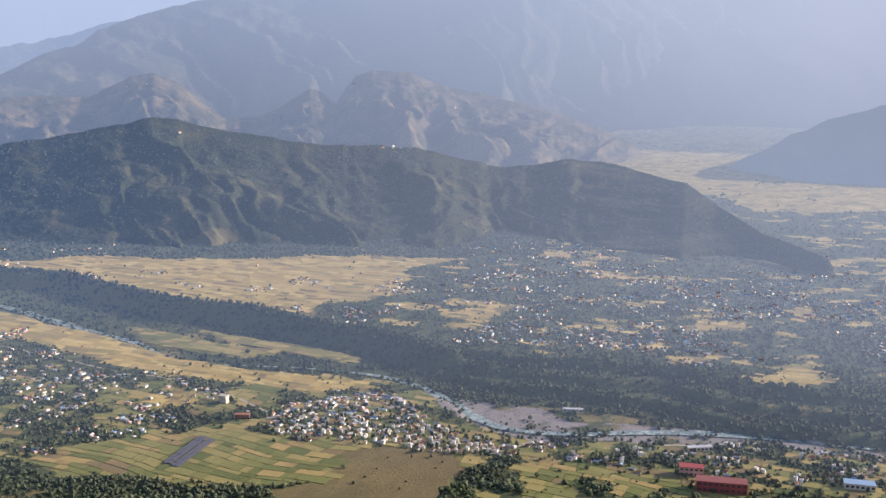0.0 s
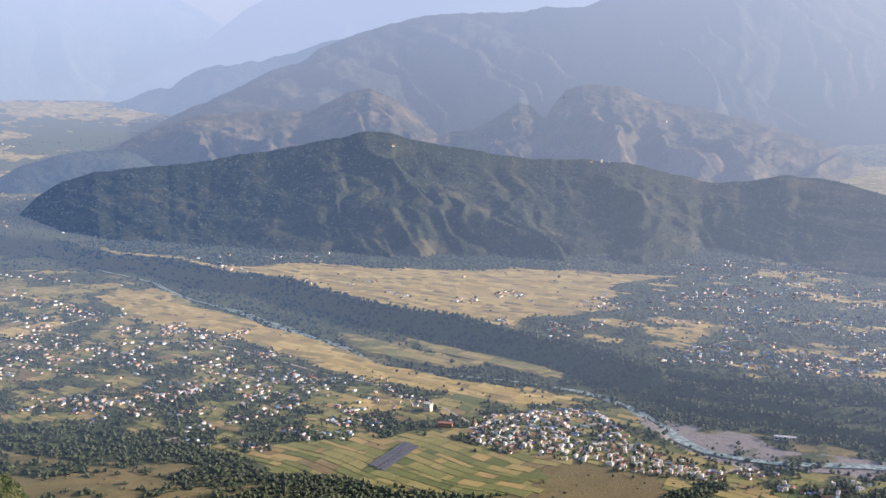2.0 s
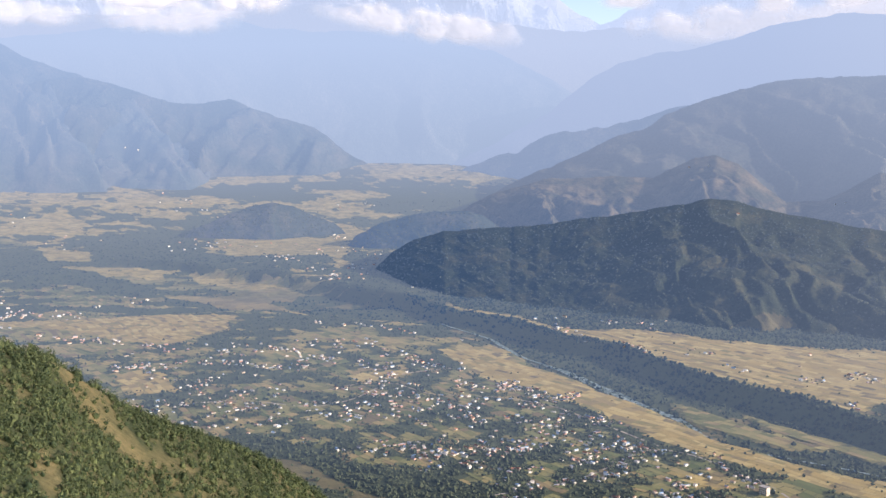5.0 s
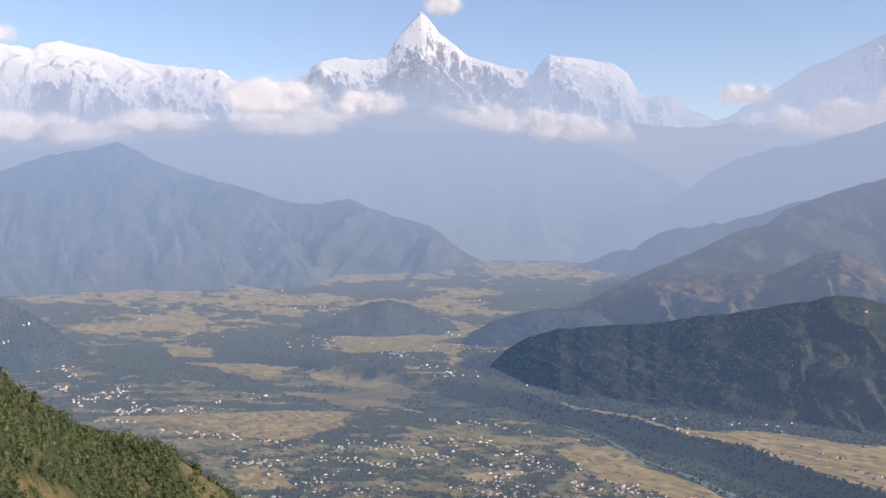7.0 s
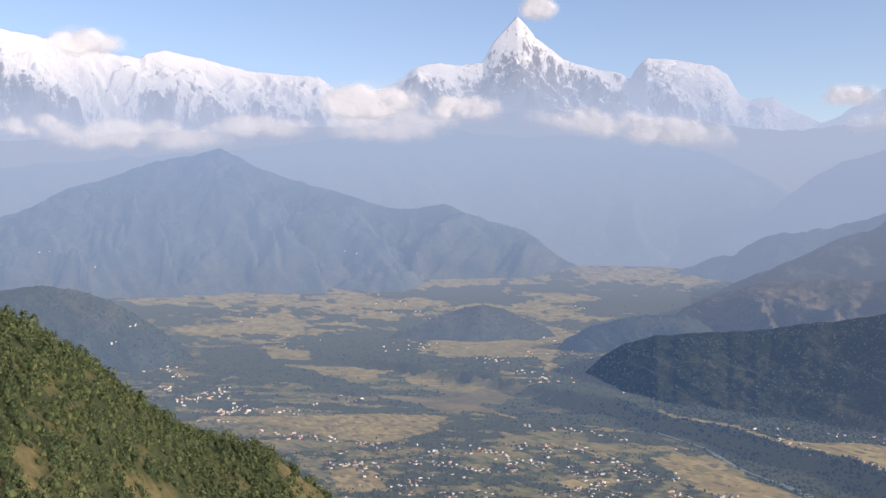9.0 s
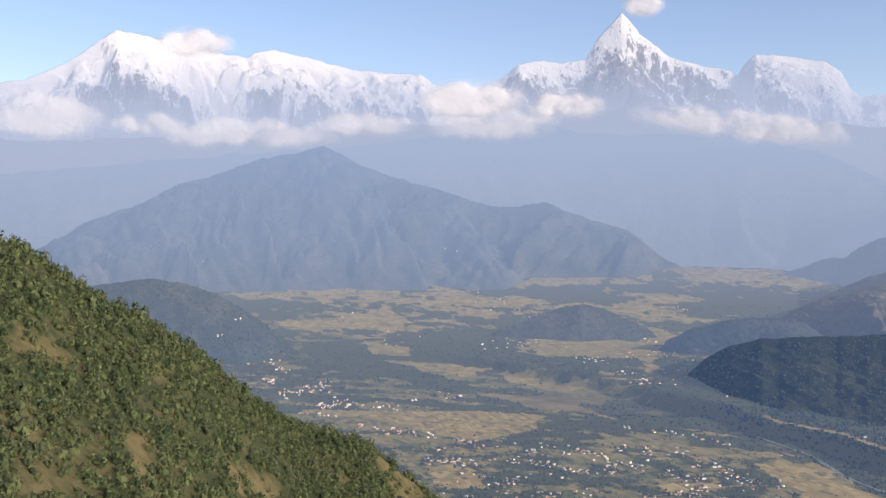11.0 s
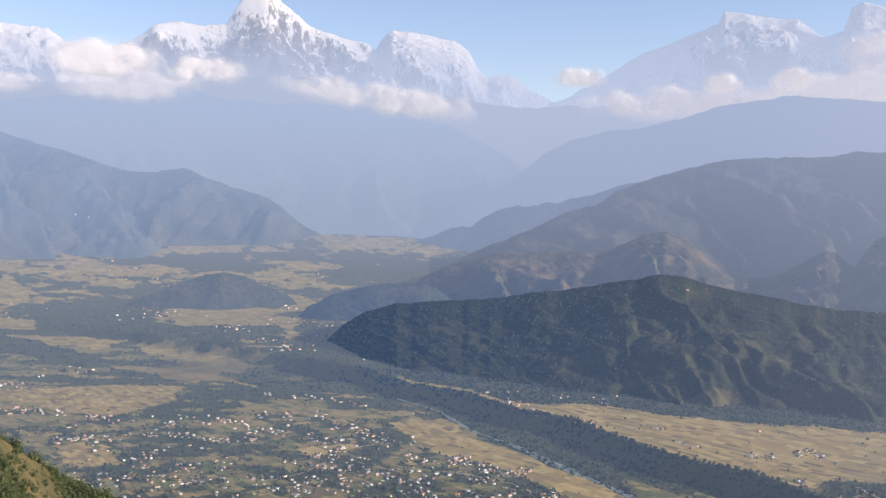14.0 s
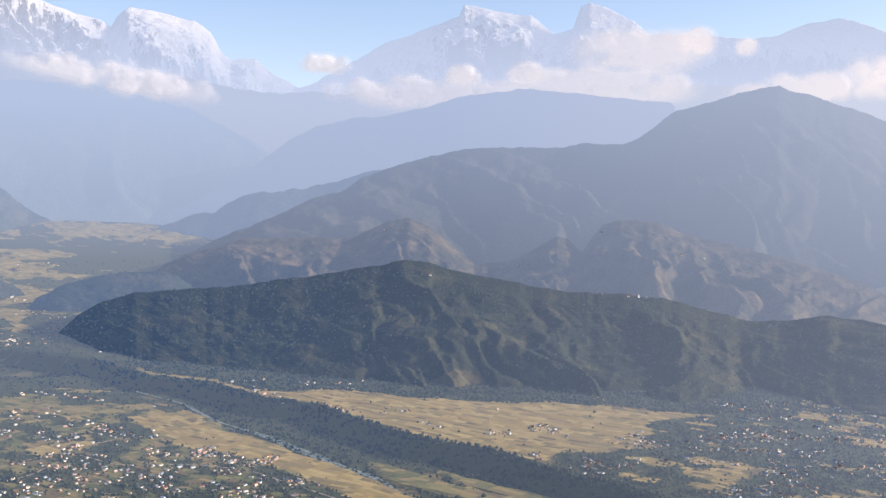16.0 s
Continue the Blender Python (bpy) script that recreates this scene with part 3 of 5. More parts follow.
# ---- hills: each runs along a crest, given by bearing, height angle, and distance of crest and foot ----
def hill(name, label, crest, material, foot=0.80, back=600, rows=90, fine=0.12, spur=0.25, rough=10.0, size=160, seed=1, jag=0.0, sharp=1.25, ridged=0.35, lean=0.25, cap=None):
    azs, els, dist = zip(*crest)
    spur = spur if isinstance(spur, tuple) else ((0, 1), (spur, spur))
    az = np.arange(azs[0], azs[-1] + 1e-6, fine)
    # the crest through the given places, with finer ups and downs
    dc = np.interp(az, azs, dist)
    zc = EYE.z + dc * np.tan(np.radians(np.interp(az, azs, els)))
    zc = zc + jag * fbm(az * dc / 57.3, 0 * az, size * 0.25, 5, seed + 3, 0.6)
    taper = step(-0.2, 0.9, az - azs[0]) * step(-0.2, 0.9, azs[-1] - az)
    taper = np.ones_like(az) if cap is not None else taper
    ground_c = np.interp(dc, FLOOR_D, FLOOR_Z) - 14
    zc = ground_c + (zc - ground_c) * taper
    df = dc - dc * (1 - foot) * np.clip((zc - np.interp(dc, FLOOR_D, FLOOR_Z)) / 130, 0.12, 1)
    front, behind = np.linspace(0, 1, rows), np.linspace(0, 1, 12)[1:]
    t = np.concatenate([front, 1 + behind])[:, None]
    d = np.where(t <= 1, df + (dc - df) * t, dc + back * (t - 1))
    a = np.radians(az)[None, :]
    x, y = d * np.sin(a), d * np.cos(a)
    base = np.interp(d, FLOOR_D, FLOOR_Z) - 14
    run = a * dc[None, :]
    fall = np.minimum(t, 1) * np.hypot(dc - df, zc - base[0])[None, :]
    bend = size * 0.5 * fbm(run, fall, size * 0.8, 3, seed + 31)
    folds = fbm(run + lean * fall + bend, fall * 0.22, size, 4, seed, 0.5, True)
    shape = np.where(t <= 1, np.clip(t, 0, 1) ** np.clip(sharp - 1.7 * np.interp(az, *spur) * (folds - 0.1), 0.4, 2.0), 1 - step(0, 1, t - 1))
    z = base + (zc - base) * shape
    hold = np.clip(np.abs(1 - t) * 5, 0.12, 1) * np.clip(t * 4, 0, 1)
    hold = hold * np.clip((zc - base) / 140, 0.15, 1) * taper
    z = z + rough * hold * (fbm(run, fall, size * 0.4, 5, seed + 7, 0.6) * (1 - ridged) + ridged * fbm(run + bend, fall, size * 0.3, 5, seed + 9, 0.6, True))
    z = np.minimum(z, EYE.z + (zc - EYE.z) / dc * d + 0.06 * rough * np.clip(t, 0, 1) * taper - 3 * np.clip(t - 1, 0, 1))
    bare = 0.9 * fbm(run, fall, size * 0.5, 5, seed + 21, 0.6) + 0.2 * folds
    bare = bare + 3.0 * inside(np.degrees(a) + 0 * z + 0.2 * fbm(x, y, 30, 3, 5), np.degrees(np.arctan2(EYE.z - z, d)), HILL_MEADOW)
    if cap is not None:
        bare = 0.25 * fbm(run, fall, size * 0.6, 4, seed + 21) + 1.5 * (t - cap)
    tagged(sheet(name, x, y, z, material, {"open": bare}), label, "hill", kind="structure")
    return x[:rows], y[:rows], z[:rows], bare[:rows]


WOOD, GRASS = (0.042, 0.052, 0.030), (0.17, 0.14, 0.075)
RIDGE = hill("ridge", "dark wooded ridge across the river with grassy spurs",
     [(-1.5, -9.6, 2560), (0.6, -8.9, 2530), (2.4, -7.8, 2510), (3.5, -6.9, 2500), (4.6, -6.3, 2490), (6.3, -5.8, 2470), (8.1, -5.7, 2440), (12.5, -5.42, 2390), (14.7, -5.05, 2360), (17.1, -4.75, 2340), (19, -4.35, 2310), (20.7, -4.02, 2300), (21.8, -4.1, 2290), (23.3, -4.5, 2280), (25.2, -4.85, 2270), (28.1, -5.4, 2250), (29.8, -5.6, 2240), (32.7, -5.65, 2230), (34.8, -5.75, 2210), (36.8, -6.25, 2200), (39, -6.7, 2190), (40, -6.8, 2180), (41.8, -6.6, 2170), (43.4, -6.3, 2160), (44.9, -6.4, 2130), (46.7, -6.8, 2080), (49.6, -7.45, 1990), (51.2, -8.45, 1920), (53.7, -9.97, 1800), (56.6, -10.8, 1680), (58, -11.4, 1620)],
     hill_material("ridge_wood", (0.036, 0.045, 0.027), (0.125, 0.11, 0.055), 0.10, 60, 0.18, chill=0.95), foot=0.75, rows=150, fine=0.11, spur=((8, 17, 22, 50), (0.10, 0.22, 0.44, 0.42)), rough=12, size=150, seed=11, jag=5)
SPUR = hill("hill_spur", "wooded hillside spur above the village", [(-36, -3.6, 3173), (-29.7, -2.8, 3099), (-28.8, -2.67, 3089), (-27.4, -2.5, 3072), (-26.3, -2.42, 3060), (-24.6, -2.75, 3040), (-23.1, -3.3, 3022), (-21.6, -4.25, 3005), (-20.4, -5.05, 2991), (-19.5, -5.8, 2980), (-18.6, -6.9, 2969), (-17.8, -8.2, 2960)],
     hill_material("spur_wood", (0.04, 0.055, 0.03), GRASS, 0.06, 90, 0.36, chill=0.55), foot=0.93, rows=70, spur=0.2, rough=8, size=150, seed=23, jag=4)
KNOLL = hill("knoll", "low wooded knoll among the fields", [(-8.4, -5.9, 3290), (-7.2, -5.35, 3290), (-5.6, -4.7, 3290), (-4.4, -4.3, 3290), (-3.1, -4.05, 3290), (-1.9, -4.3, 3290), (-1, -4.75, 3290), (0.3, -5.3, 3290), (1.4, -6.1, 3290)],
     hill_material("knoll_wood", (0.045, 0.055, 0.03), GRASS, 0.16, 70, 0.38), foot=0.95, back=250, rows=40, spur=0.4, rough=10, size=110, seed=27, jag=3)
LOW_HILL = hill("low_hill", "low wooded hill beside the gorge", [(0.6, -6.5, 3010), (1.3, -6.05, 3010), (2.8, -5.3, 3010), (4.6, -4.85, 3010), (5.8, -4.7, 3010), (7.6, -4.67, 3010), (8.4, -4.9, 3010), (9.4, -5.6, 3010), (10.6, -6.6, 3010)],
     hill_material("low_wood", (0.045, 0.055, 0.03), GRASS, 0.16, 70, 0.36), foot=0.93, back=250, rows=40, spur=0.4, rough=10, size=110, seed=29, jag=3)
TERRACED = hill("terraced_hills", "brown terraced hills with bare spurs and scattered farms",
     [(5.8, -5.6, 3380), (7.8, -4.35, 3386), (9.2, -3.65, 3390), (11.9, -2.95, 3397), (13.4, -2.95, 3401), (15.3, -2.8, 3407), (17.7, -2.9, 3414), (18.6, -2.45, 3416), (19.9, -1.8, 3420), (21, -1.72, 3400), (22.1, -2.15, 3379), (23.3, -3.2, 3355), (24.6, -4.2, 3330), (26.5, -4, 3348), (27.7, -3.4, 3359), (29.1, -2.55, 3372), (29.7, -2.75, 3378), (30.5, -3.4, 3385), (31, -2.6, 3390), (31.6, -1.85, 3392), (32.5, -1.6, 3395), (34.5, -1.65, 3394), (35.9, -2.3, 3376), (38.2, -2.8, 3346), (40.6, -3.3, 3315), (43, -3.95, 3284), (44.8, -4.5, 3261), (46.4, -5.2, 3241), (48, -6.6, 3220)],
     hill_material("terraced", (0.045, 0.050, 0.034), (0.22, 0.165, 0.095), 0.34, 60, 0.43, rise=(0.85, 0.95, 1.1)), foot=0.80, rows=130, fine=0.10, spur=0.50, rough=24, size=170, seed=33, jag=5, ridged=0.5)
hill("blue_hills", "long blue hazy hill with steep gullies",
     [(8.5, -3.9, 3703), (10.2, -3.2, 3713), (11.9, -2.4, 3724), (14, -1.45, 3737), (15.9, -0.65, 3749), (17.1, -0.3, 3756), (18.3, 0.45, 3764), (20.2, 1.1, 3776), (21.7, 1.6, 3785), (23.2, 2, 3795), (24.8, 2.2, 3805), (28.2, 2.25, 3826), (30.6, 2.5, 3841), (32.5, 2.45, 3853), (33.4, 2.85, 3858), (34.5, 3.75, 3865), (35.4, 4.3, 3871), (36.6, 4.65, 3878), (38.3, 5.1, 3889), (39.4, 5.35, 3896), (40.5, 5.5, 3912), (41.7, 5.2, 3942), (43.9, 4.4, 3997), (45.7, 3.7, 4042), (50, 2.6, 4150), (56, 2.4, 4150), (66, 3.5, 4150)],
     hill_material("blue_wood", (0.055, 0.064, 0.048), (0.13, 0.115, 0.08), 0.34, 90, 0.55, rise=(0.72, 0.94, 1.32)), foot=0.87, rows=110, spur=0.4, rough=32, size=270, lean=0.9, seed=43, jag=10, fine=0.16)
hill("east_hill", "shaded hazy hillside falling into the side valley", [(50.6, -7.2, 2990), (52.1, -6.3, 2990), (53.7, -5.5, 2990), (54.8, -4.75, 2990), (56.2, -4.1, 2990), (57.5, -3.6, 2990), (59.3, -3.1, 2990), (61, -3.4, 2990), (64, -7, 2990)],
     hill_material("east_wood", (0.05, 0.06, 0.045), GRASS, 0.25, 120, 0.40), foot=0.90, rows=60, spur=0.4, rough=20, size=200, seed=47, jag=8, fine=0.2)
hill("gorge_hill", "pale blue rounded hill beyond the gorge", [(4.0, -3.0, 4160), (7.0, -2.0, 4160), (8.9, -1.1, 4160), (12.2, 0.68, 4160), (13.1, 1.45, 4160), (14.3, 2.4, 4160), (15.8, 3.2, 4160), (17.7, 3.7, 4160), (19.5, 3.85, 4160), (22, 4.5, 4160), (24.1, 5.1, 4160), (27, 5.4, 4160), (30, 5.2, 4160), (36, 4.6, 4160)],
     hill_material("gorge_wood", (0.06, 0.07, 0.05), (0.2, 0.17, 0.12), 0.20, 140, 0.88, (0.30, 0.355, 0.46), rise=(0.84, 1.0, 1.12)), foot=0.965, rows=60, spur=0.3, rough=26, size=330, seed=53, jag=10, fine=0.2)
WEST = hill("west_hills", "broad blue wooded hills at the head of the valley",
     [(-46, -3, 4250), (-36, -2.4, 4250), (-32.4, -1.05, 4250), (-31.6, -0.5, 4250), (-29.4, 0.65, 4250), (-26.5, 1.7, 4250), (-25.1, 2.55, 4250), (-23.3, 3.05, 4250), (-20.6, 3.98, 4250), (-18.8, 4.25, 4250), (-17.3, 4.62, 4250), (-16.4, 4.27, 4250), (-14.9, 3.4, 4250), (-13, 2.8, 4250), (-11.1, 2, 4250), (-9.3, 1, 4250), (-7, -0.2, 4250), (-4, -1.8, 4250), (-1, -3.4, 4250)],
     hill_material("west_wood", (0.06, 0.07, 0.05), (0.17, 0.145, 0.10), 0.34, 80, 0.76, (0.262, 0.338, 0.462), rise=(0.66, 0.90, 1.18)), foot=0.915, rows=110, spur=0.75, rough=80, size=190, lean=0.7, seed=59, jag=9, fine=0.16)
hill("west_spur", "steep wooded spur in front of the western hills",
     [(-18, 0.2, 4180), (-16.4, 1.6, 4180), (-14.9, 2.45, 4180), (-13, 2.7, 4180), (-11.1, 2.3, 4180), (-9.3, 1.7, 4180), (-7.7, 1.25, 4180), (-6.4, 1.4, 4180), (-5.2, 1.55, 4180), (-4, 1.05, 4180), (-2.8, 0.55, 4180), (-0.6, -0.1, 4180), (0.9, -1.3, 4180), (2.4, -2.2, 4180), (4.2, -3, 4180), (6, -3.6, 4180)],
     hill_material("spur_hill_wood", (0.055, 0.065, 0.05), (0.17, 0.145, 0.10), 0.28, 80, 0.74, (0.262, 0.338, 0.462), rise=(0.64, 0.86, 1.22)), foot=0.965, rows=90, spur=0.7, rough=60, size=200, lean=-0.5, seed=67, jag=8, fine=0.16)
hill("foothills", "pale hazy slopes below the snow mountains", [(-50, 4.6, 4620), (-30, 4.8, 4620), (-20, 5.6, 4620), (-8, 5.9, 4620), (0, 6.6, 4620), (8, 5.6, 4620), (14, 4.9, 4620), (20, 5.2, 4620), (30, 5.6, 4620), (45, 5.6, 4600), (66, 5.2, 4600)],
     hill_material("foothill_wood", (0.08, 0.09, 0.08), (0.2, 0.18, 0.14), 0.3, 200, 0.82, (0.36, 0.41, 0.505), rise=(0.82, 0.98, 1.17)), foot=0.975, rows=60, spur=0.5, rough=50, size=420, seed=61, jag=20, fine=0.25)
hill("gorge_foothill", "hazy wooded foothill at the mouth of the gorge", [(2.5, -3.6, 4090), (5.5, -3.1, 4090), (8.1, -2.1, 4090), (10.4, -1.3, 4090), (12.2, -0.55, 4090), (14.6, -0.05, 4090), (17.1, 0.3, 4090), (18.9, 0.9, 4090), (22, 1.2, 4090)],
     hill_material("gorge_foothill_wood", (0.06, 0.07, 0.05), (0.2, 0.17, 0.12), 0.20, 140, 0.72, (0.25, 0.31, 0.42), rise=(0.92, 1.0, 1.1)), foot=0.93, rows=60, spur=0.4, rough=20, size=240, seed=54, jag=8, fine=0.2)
hill("middle_range", "blue hazy range below the clouds", [(-50, 2.6, 4480), (-36, 2.8, 4480), (-28, 3.6, 4480), (-22, 4.2, 4480), (-15.9, 4.6, 4480), (-10.7, 5.2, 4480), (-8.2, 5.4, 4480), (-5.7, 5.9, 4480), (-3.3, 5.3, 4480), (0, 5.0, 4480), (3, 5.2, 4480), (6, 4.8, 4480), (9, 4.0, 4480), (12, 2.6, 4480), (15, 0.6, 4480), (18, -1.4, 4480)],
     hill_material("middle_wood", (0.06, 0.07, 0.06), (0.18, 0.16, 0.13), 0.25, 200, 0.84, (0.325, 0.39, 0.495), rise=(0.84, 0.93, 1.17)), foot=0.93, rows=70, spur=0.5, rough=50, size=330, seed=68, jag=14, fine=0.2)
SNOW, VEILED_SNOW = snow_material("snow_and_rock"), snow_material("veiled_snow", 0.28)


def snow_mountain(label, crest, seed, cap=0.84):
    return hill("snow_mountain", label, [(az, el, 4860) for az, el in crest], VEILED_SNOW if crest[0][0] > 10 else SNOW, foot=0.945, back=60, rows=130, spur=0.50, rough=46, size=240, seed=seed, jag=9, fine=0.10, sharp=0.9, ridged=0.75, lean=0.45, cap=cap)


snow_mountain("broad snow massif with blue shaded flanks",
              [(-50, 6.5), (-40, 7.2), (-34, 7.5), (-32.8, 7.75), (-30.6, 8.7), (-29.2, 9.77), (-28.1, 10.5), (-27.3, 10.5), (-26.2, 10.22), (-24.7, 10.08), (-22.4, 9.5), (-21.3, 9.36), (-20.9, 9.63), (-20, 9.77), (-18.5, 9.5), (-17, 9.18), (-15.7, 8.74), (-14.2, 8.67), (-11.9, 8.5), (-11, 7.9), (-9, 7.3), (-7, 6.8)], 71, 0.8)
snow_mountain("steep fishtail-shaped snow peak of rock and ice",
              [(-10, 7.2), (-7.7, 8.14), (-6.5, 9.04), (-5.2, 9.26), (-4.3, 9), (-2.9, 9.2), (-2.3, 10.15), (-1.7, 10.75), (-0.95, 11.6), (-0.5, 11.1), (0, 10.38), (0.9, 9.75), (1.5, 9.15), (3, 8.7), (4.7, 8.28), (5.6, 7.7), (6.5, 7.2)], 73, 1.08)
snow_mountain("white fluted snow peak with a flat shoulder",
              [(4, 7.2), (5, 7.85), (5.4, 8.55), (6.05, 9.1), (6.8, 9), (7.8, 8.85), (9.4, 8.5), (10.2, 7.95), (10.7, 7), (11.2, 6.68), (12.5, 6.7), (13.2, 6.2), (13.8, 5.75), (15.5, 5)], 75, 0.78)
snow_mountain("far snow peaks half hidden in cloud",
              [(14, 5), (15.8, 5.6), (18.2, 7), (19.5, 7.8), (20.7, 8.15), (22.2, 8.75), (23.5, 9.2), (23.75, 9.9), (24.3, 9.84), (25.6, 9.56), (27.4, 9.3), (28.1, 8.8), (28.8, 8.3), (29.7, 8.6), (30.1, 9.8), (30.6, 10.06), (31.7, 9.65), (32.9, 8.95), (33.8, 8.3), (35.3, 8.3), (37.9, 8.1), (39.3, 7.95), (40.5, 8.15), (41.8, 8.65), (43.4, 8.88), (44.5, 8.55), (45.5, 8.15), (48, 7.4), (56, 6.5), (66, 6)], 77, 0.93)


# ---- the slope that falls from the lookout ----
SLOPE_AZ = (-180, -120, -60, -40, -32.9, -31.6, -29.4, -27.4, -25.5, -23.7, -22.5, -20.5, -18.6, -16.8, -15, -13.6, -11.8, -10.2, -8.1, -5.4, -3.5, -2.2, -0.5, 1, 2.2, 5, 12, 30, 34.5, 36.5, 38, 40, 60, 90, 130, 180)
SLOPE_EL = (-3, -3, 1, 1.5, -0.4, -1.5, -3.0, -3.9, -5.2, -6.5, -7.8, -9.3, -10.5, -10.9, -11.6, -12.7, -14.0, -15.1, -16.0, -17.2, -18, -19, -20.3, -21.3, -22.8, -25.5, -30, -29, -27.6, -24.4, -24.4, -27.6, -30, -28, -10, -3)
SLOPE_D = (120, 120, 250, 310, 335, 338, 342, 348, 355, 368, 378, 395, 415, 430, 440, 450, 466, 478, 492, 512, 530, 542, 556, 568, 578, 600, 620, 640, 660, 690, 690, 660, 560, 400, 160, 120)
CLEARINGS = [[(-14.3, 12.5), (-13.4, 12.4), (-11.8, 13.9), (-11.1, 15.7), (-10.0, 17.9), (-11.0, 17.8), (-13.3, 15.0)], [(-16, 16.1), (-14.9, 17.4), (-14.7, 18.8), (-16.2, 18.6)], [(-22.1, 12.4), (-20.1, 13.2), (-19.6, 14.5), (-21.4, 14.2)],
             [(-28.6, 9.8), (-27.2, 10.6), (-26.3, 13.1), (-27.8, 12.5)], [(-32.9, 4.5), (-31.3, 5.7), (-29.4, 7.1), (-30.6, 7.2), (-34, 5.7)], [(-33, 11.3), (-31.4, 12.2), (-30.4, 13.8), (-33.1, 13.6)]]


def slope_z(x, y):
    d = np.hypot(x, y)
    az = np.degrees(np.arctan2(x, y))
    dc = np.interp(az, SLOPE_AZ, SLOPE_D)
    el = np.interp(az, SLOPE_AZ, SLOPE_EL)
    t = np.clip(d / dc, 0, 1)
    drop = el - 34 * (1 - t) ** 1.25
    zc = EYE.z + dc * np.tan(np.radians(el))
    z = EYE.z - 1.7 + d * np.tan(np.radians(np.maximum(drop, -62)))
    z = np.where(d > dc, zc - 1.7 - (d - dc) * 0.75 * step(-60, 120, d - dc), z)
    return z + np.clip(d / 60, 0, 1) * (5 * fbm(x, y, 70, 4, 81) * np.clip(np.abs(1 - d / dc) * 4, 0.25, 1))


def clearing(x, y):
    """1 on the patches of dry grass between the trees of the slope."""
    wob = 9 * fbm(x, y, 26, 3, 85)
    d = np.maximum(np.hypot(x, y), 1)
    az, dep = np.degrees(np.arctan2(x + wob, y - wob)), np.degrees(np.arctan2(EYE.z - slope_z(x, y), d)) + 0.04 * wob
    return np.clip(sum(inside(az, dep, corners) for corners in CLEARINGS), 0, 1)


slope_d = np.concatenate([[0.01], np.linspace(0.5, 60, 24), np.linspace(64, 720, 150), np.linspace(735, 1250, 24)])
sx, sy = polar(slope_d, bearings_of_view(0.5, -60, 70))
sz = slope_z(sx, sy)
SLOPE_GROUND = hill_material("slope_ground", (0.045, 0.058, 0.026), (0.19, 0.155, 0.072), 0.22, 24)
tagged(sheet("hillside", sx, sy, np.maximum(sz, -40), SLOPE_GROUND, {"open": np.maximum(fbm(sx, sy, 60, 3, 83), 1.0 * clearing(sx, sy))}, True), "steep wooded hillside below the lookout with dry grass", "hillside", kind="structure")


# ---- the river ----
RIVER = [on_floor(az, dep, 1 - BED) for az, dep in ((5.2, 10.5), (6.7, 11.1), (8.9, 11.73), (10.5, 12.71), (12.7, 13.39), (15, 14.3), (17.3, 15.2), (19.4, 15.85), (21, 16.85), (24.1, 17.38), (29.1, 17.8), (33, 18.25),
         (35.3, 19), (36.9, 19.79), (38.6, 20.68), (40.2, 21.2), (43.5, 21.3), (47.3, 20.95), (50.8, 20.65), (54.4, 20.55), (57.4, 20.4), (60.5, 20.3))]


def along(points, spacing):
    """Evenly spaced places along a smooth line through the points."""
    p = np.array(points, float)
    s = np.concatenate([[0], np.cumsum(np.hypot(*np.diff(p, axis=0).T))])
    q = np.arange(0, s[-1], spacing)
    x, y = np.interp(q, s, p[:, 0]), np.interp(q, s, p[:, 1])
    k = np.ones(9) / 9
    pad = lambda v: np.convolve(np.pad(v, 4, mode="edge"), k, mode="valid")
    return pad(x), pad(y)


def water_material():
    m, tree, bsdf = nodes_of("river_water")
    p = position(tree)
    rapids = noise_tex(tree, p, 0.22, 6, 0.7)
    tree.links.new(ramp(tree, rapids, [(0.42, (0.15, 0.20, 0.20)), (0.58, (0.32, 0.39, 0.38)), (0.70, (0.66, 0.68, 0.66))]), bsdf.inputs["Base Color"])
    bsdf.inputs["Roughness"].default_value = 0.7
    bsdf.inputs["Specular IOR Level"].default_value = 0.25
    tree.links.new(bump(tree, rapids, 0.5, 0.6), bsdf.inputs["Normal"])
    return m


rx, ry = along(RIVER, 6.0)
tx, ty = np.gradient(rx), np.gradient(ry)
tl = np.hypot(tx, ty)
wide = np.interp(np.degrees(np.arctan2(rx, ry)), [5, 12, 16, 19, 22, 30, 34, 37, 41, 60], [2, 4, 8, 5, 2, 2.4, 5, 9, 5.5, 6]) * (1 + 0.5 * fbm(rx, ry, 50, 2, 91))
sway = 3 * fbm(rx, ry, 70, 2, 93)
rx, ry = rx + sway * ACROSS[0], ry + sway * ACROSS[1]
side = np.linspace(-1, 1, 5)[:, None]
wx, wy = rx + side * wide * ty / tl, ry - side * wide * tx / tl
bed = np.full(len(rx), 1 - BED)
tagged(sheet("river", wx, wy, np.broadcast_to(np.convolve(np.pad(bed, 6, mode="edge"), np.ones(13) / 13, "valid") , wx.shape), water_material()), "pale turquoise river with white rapids", "river", kind="structure")


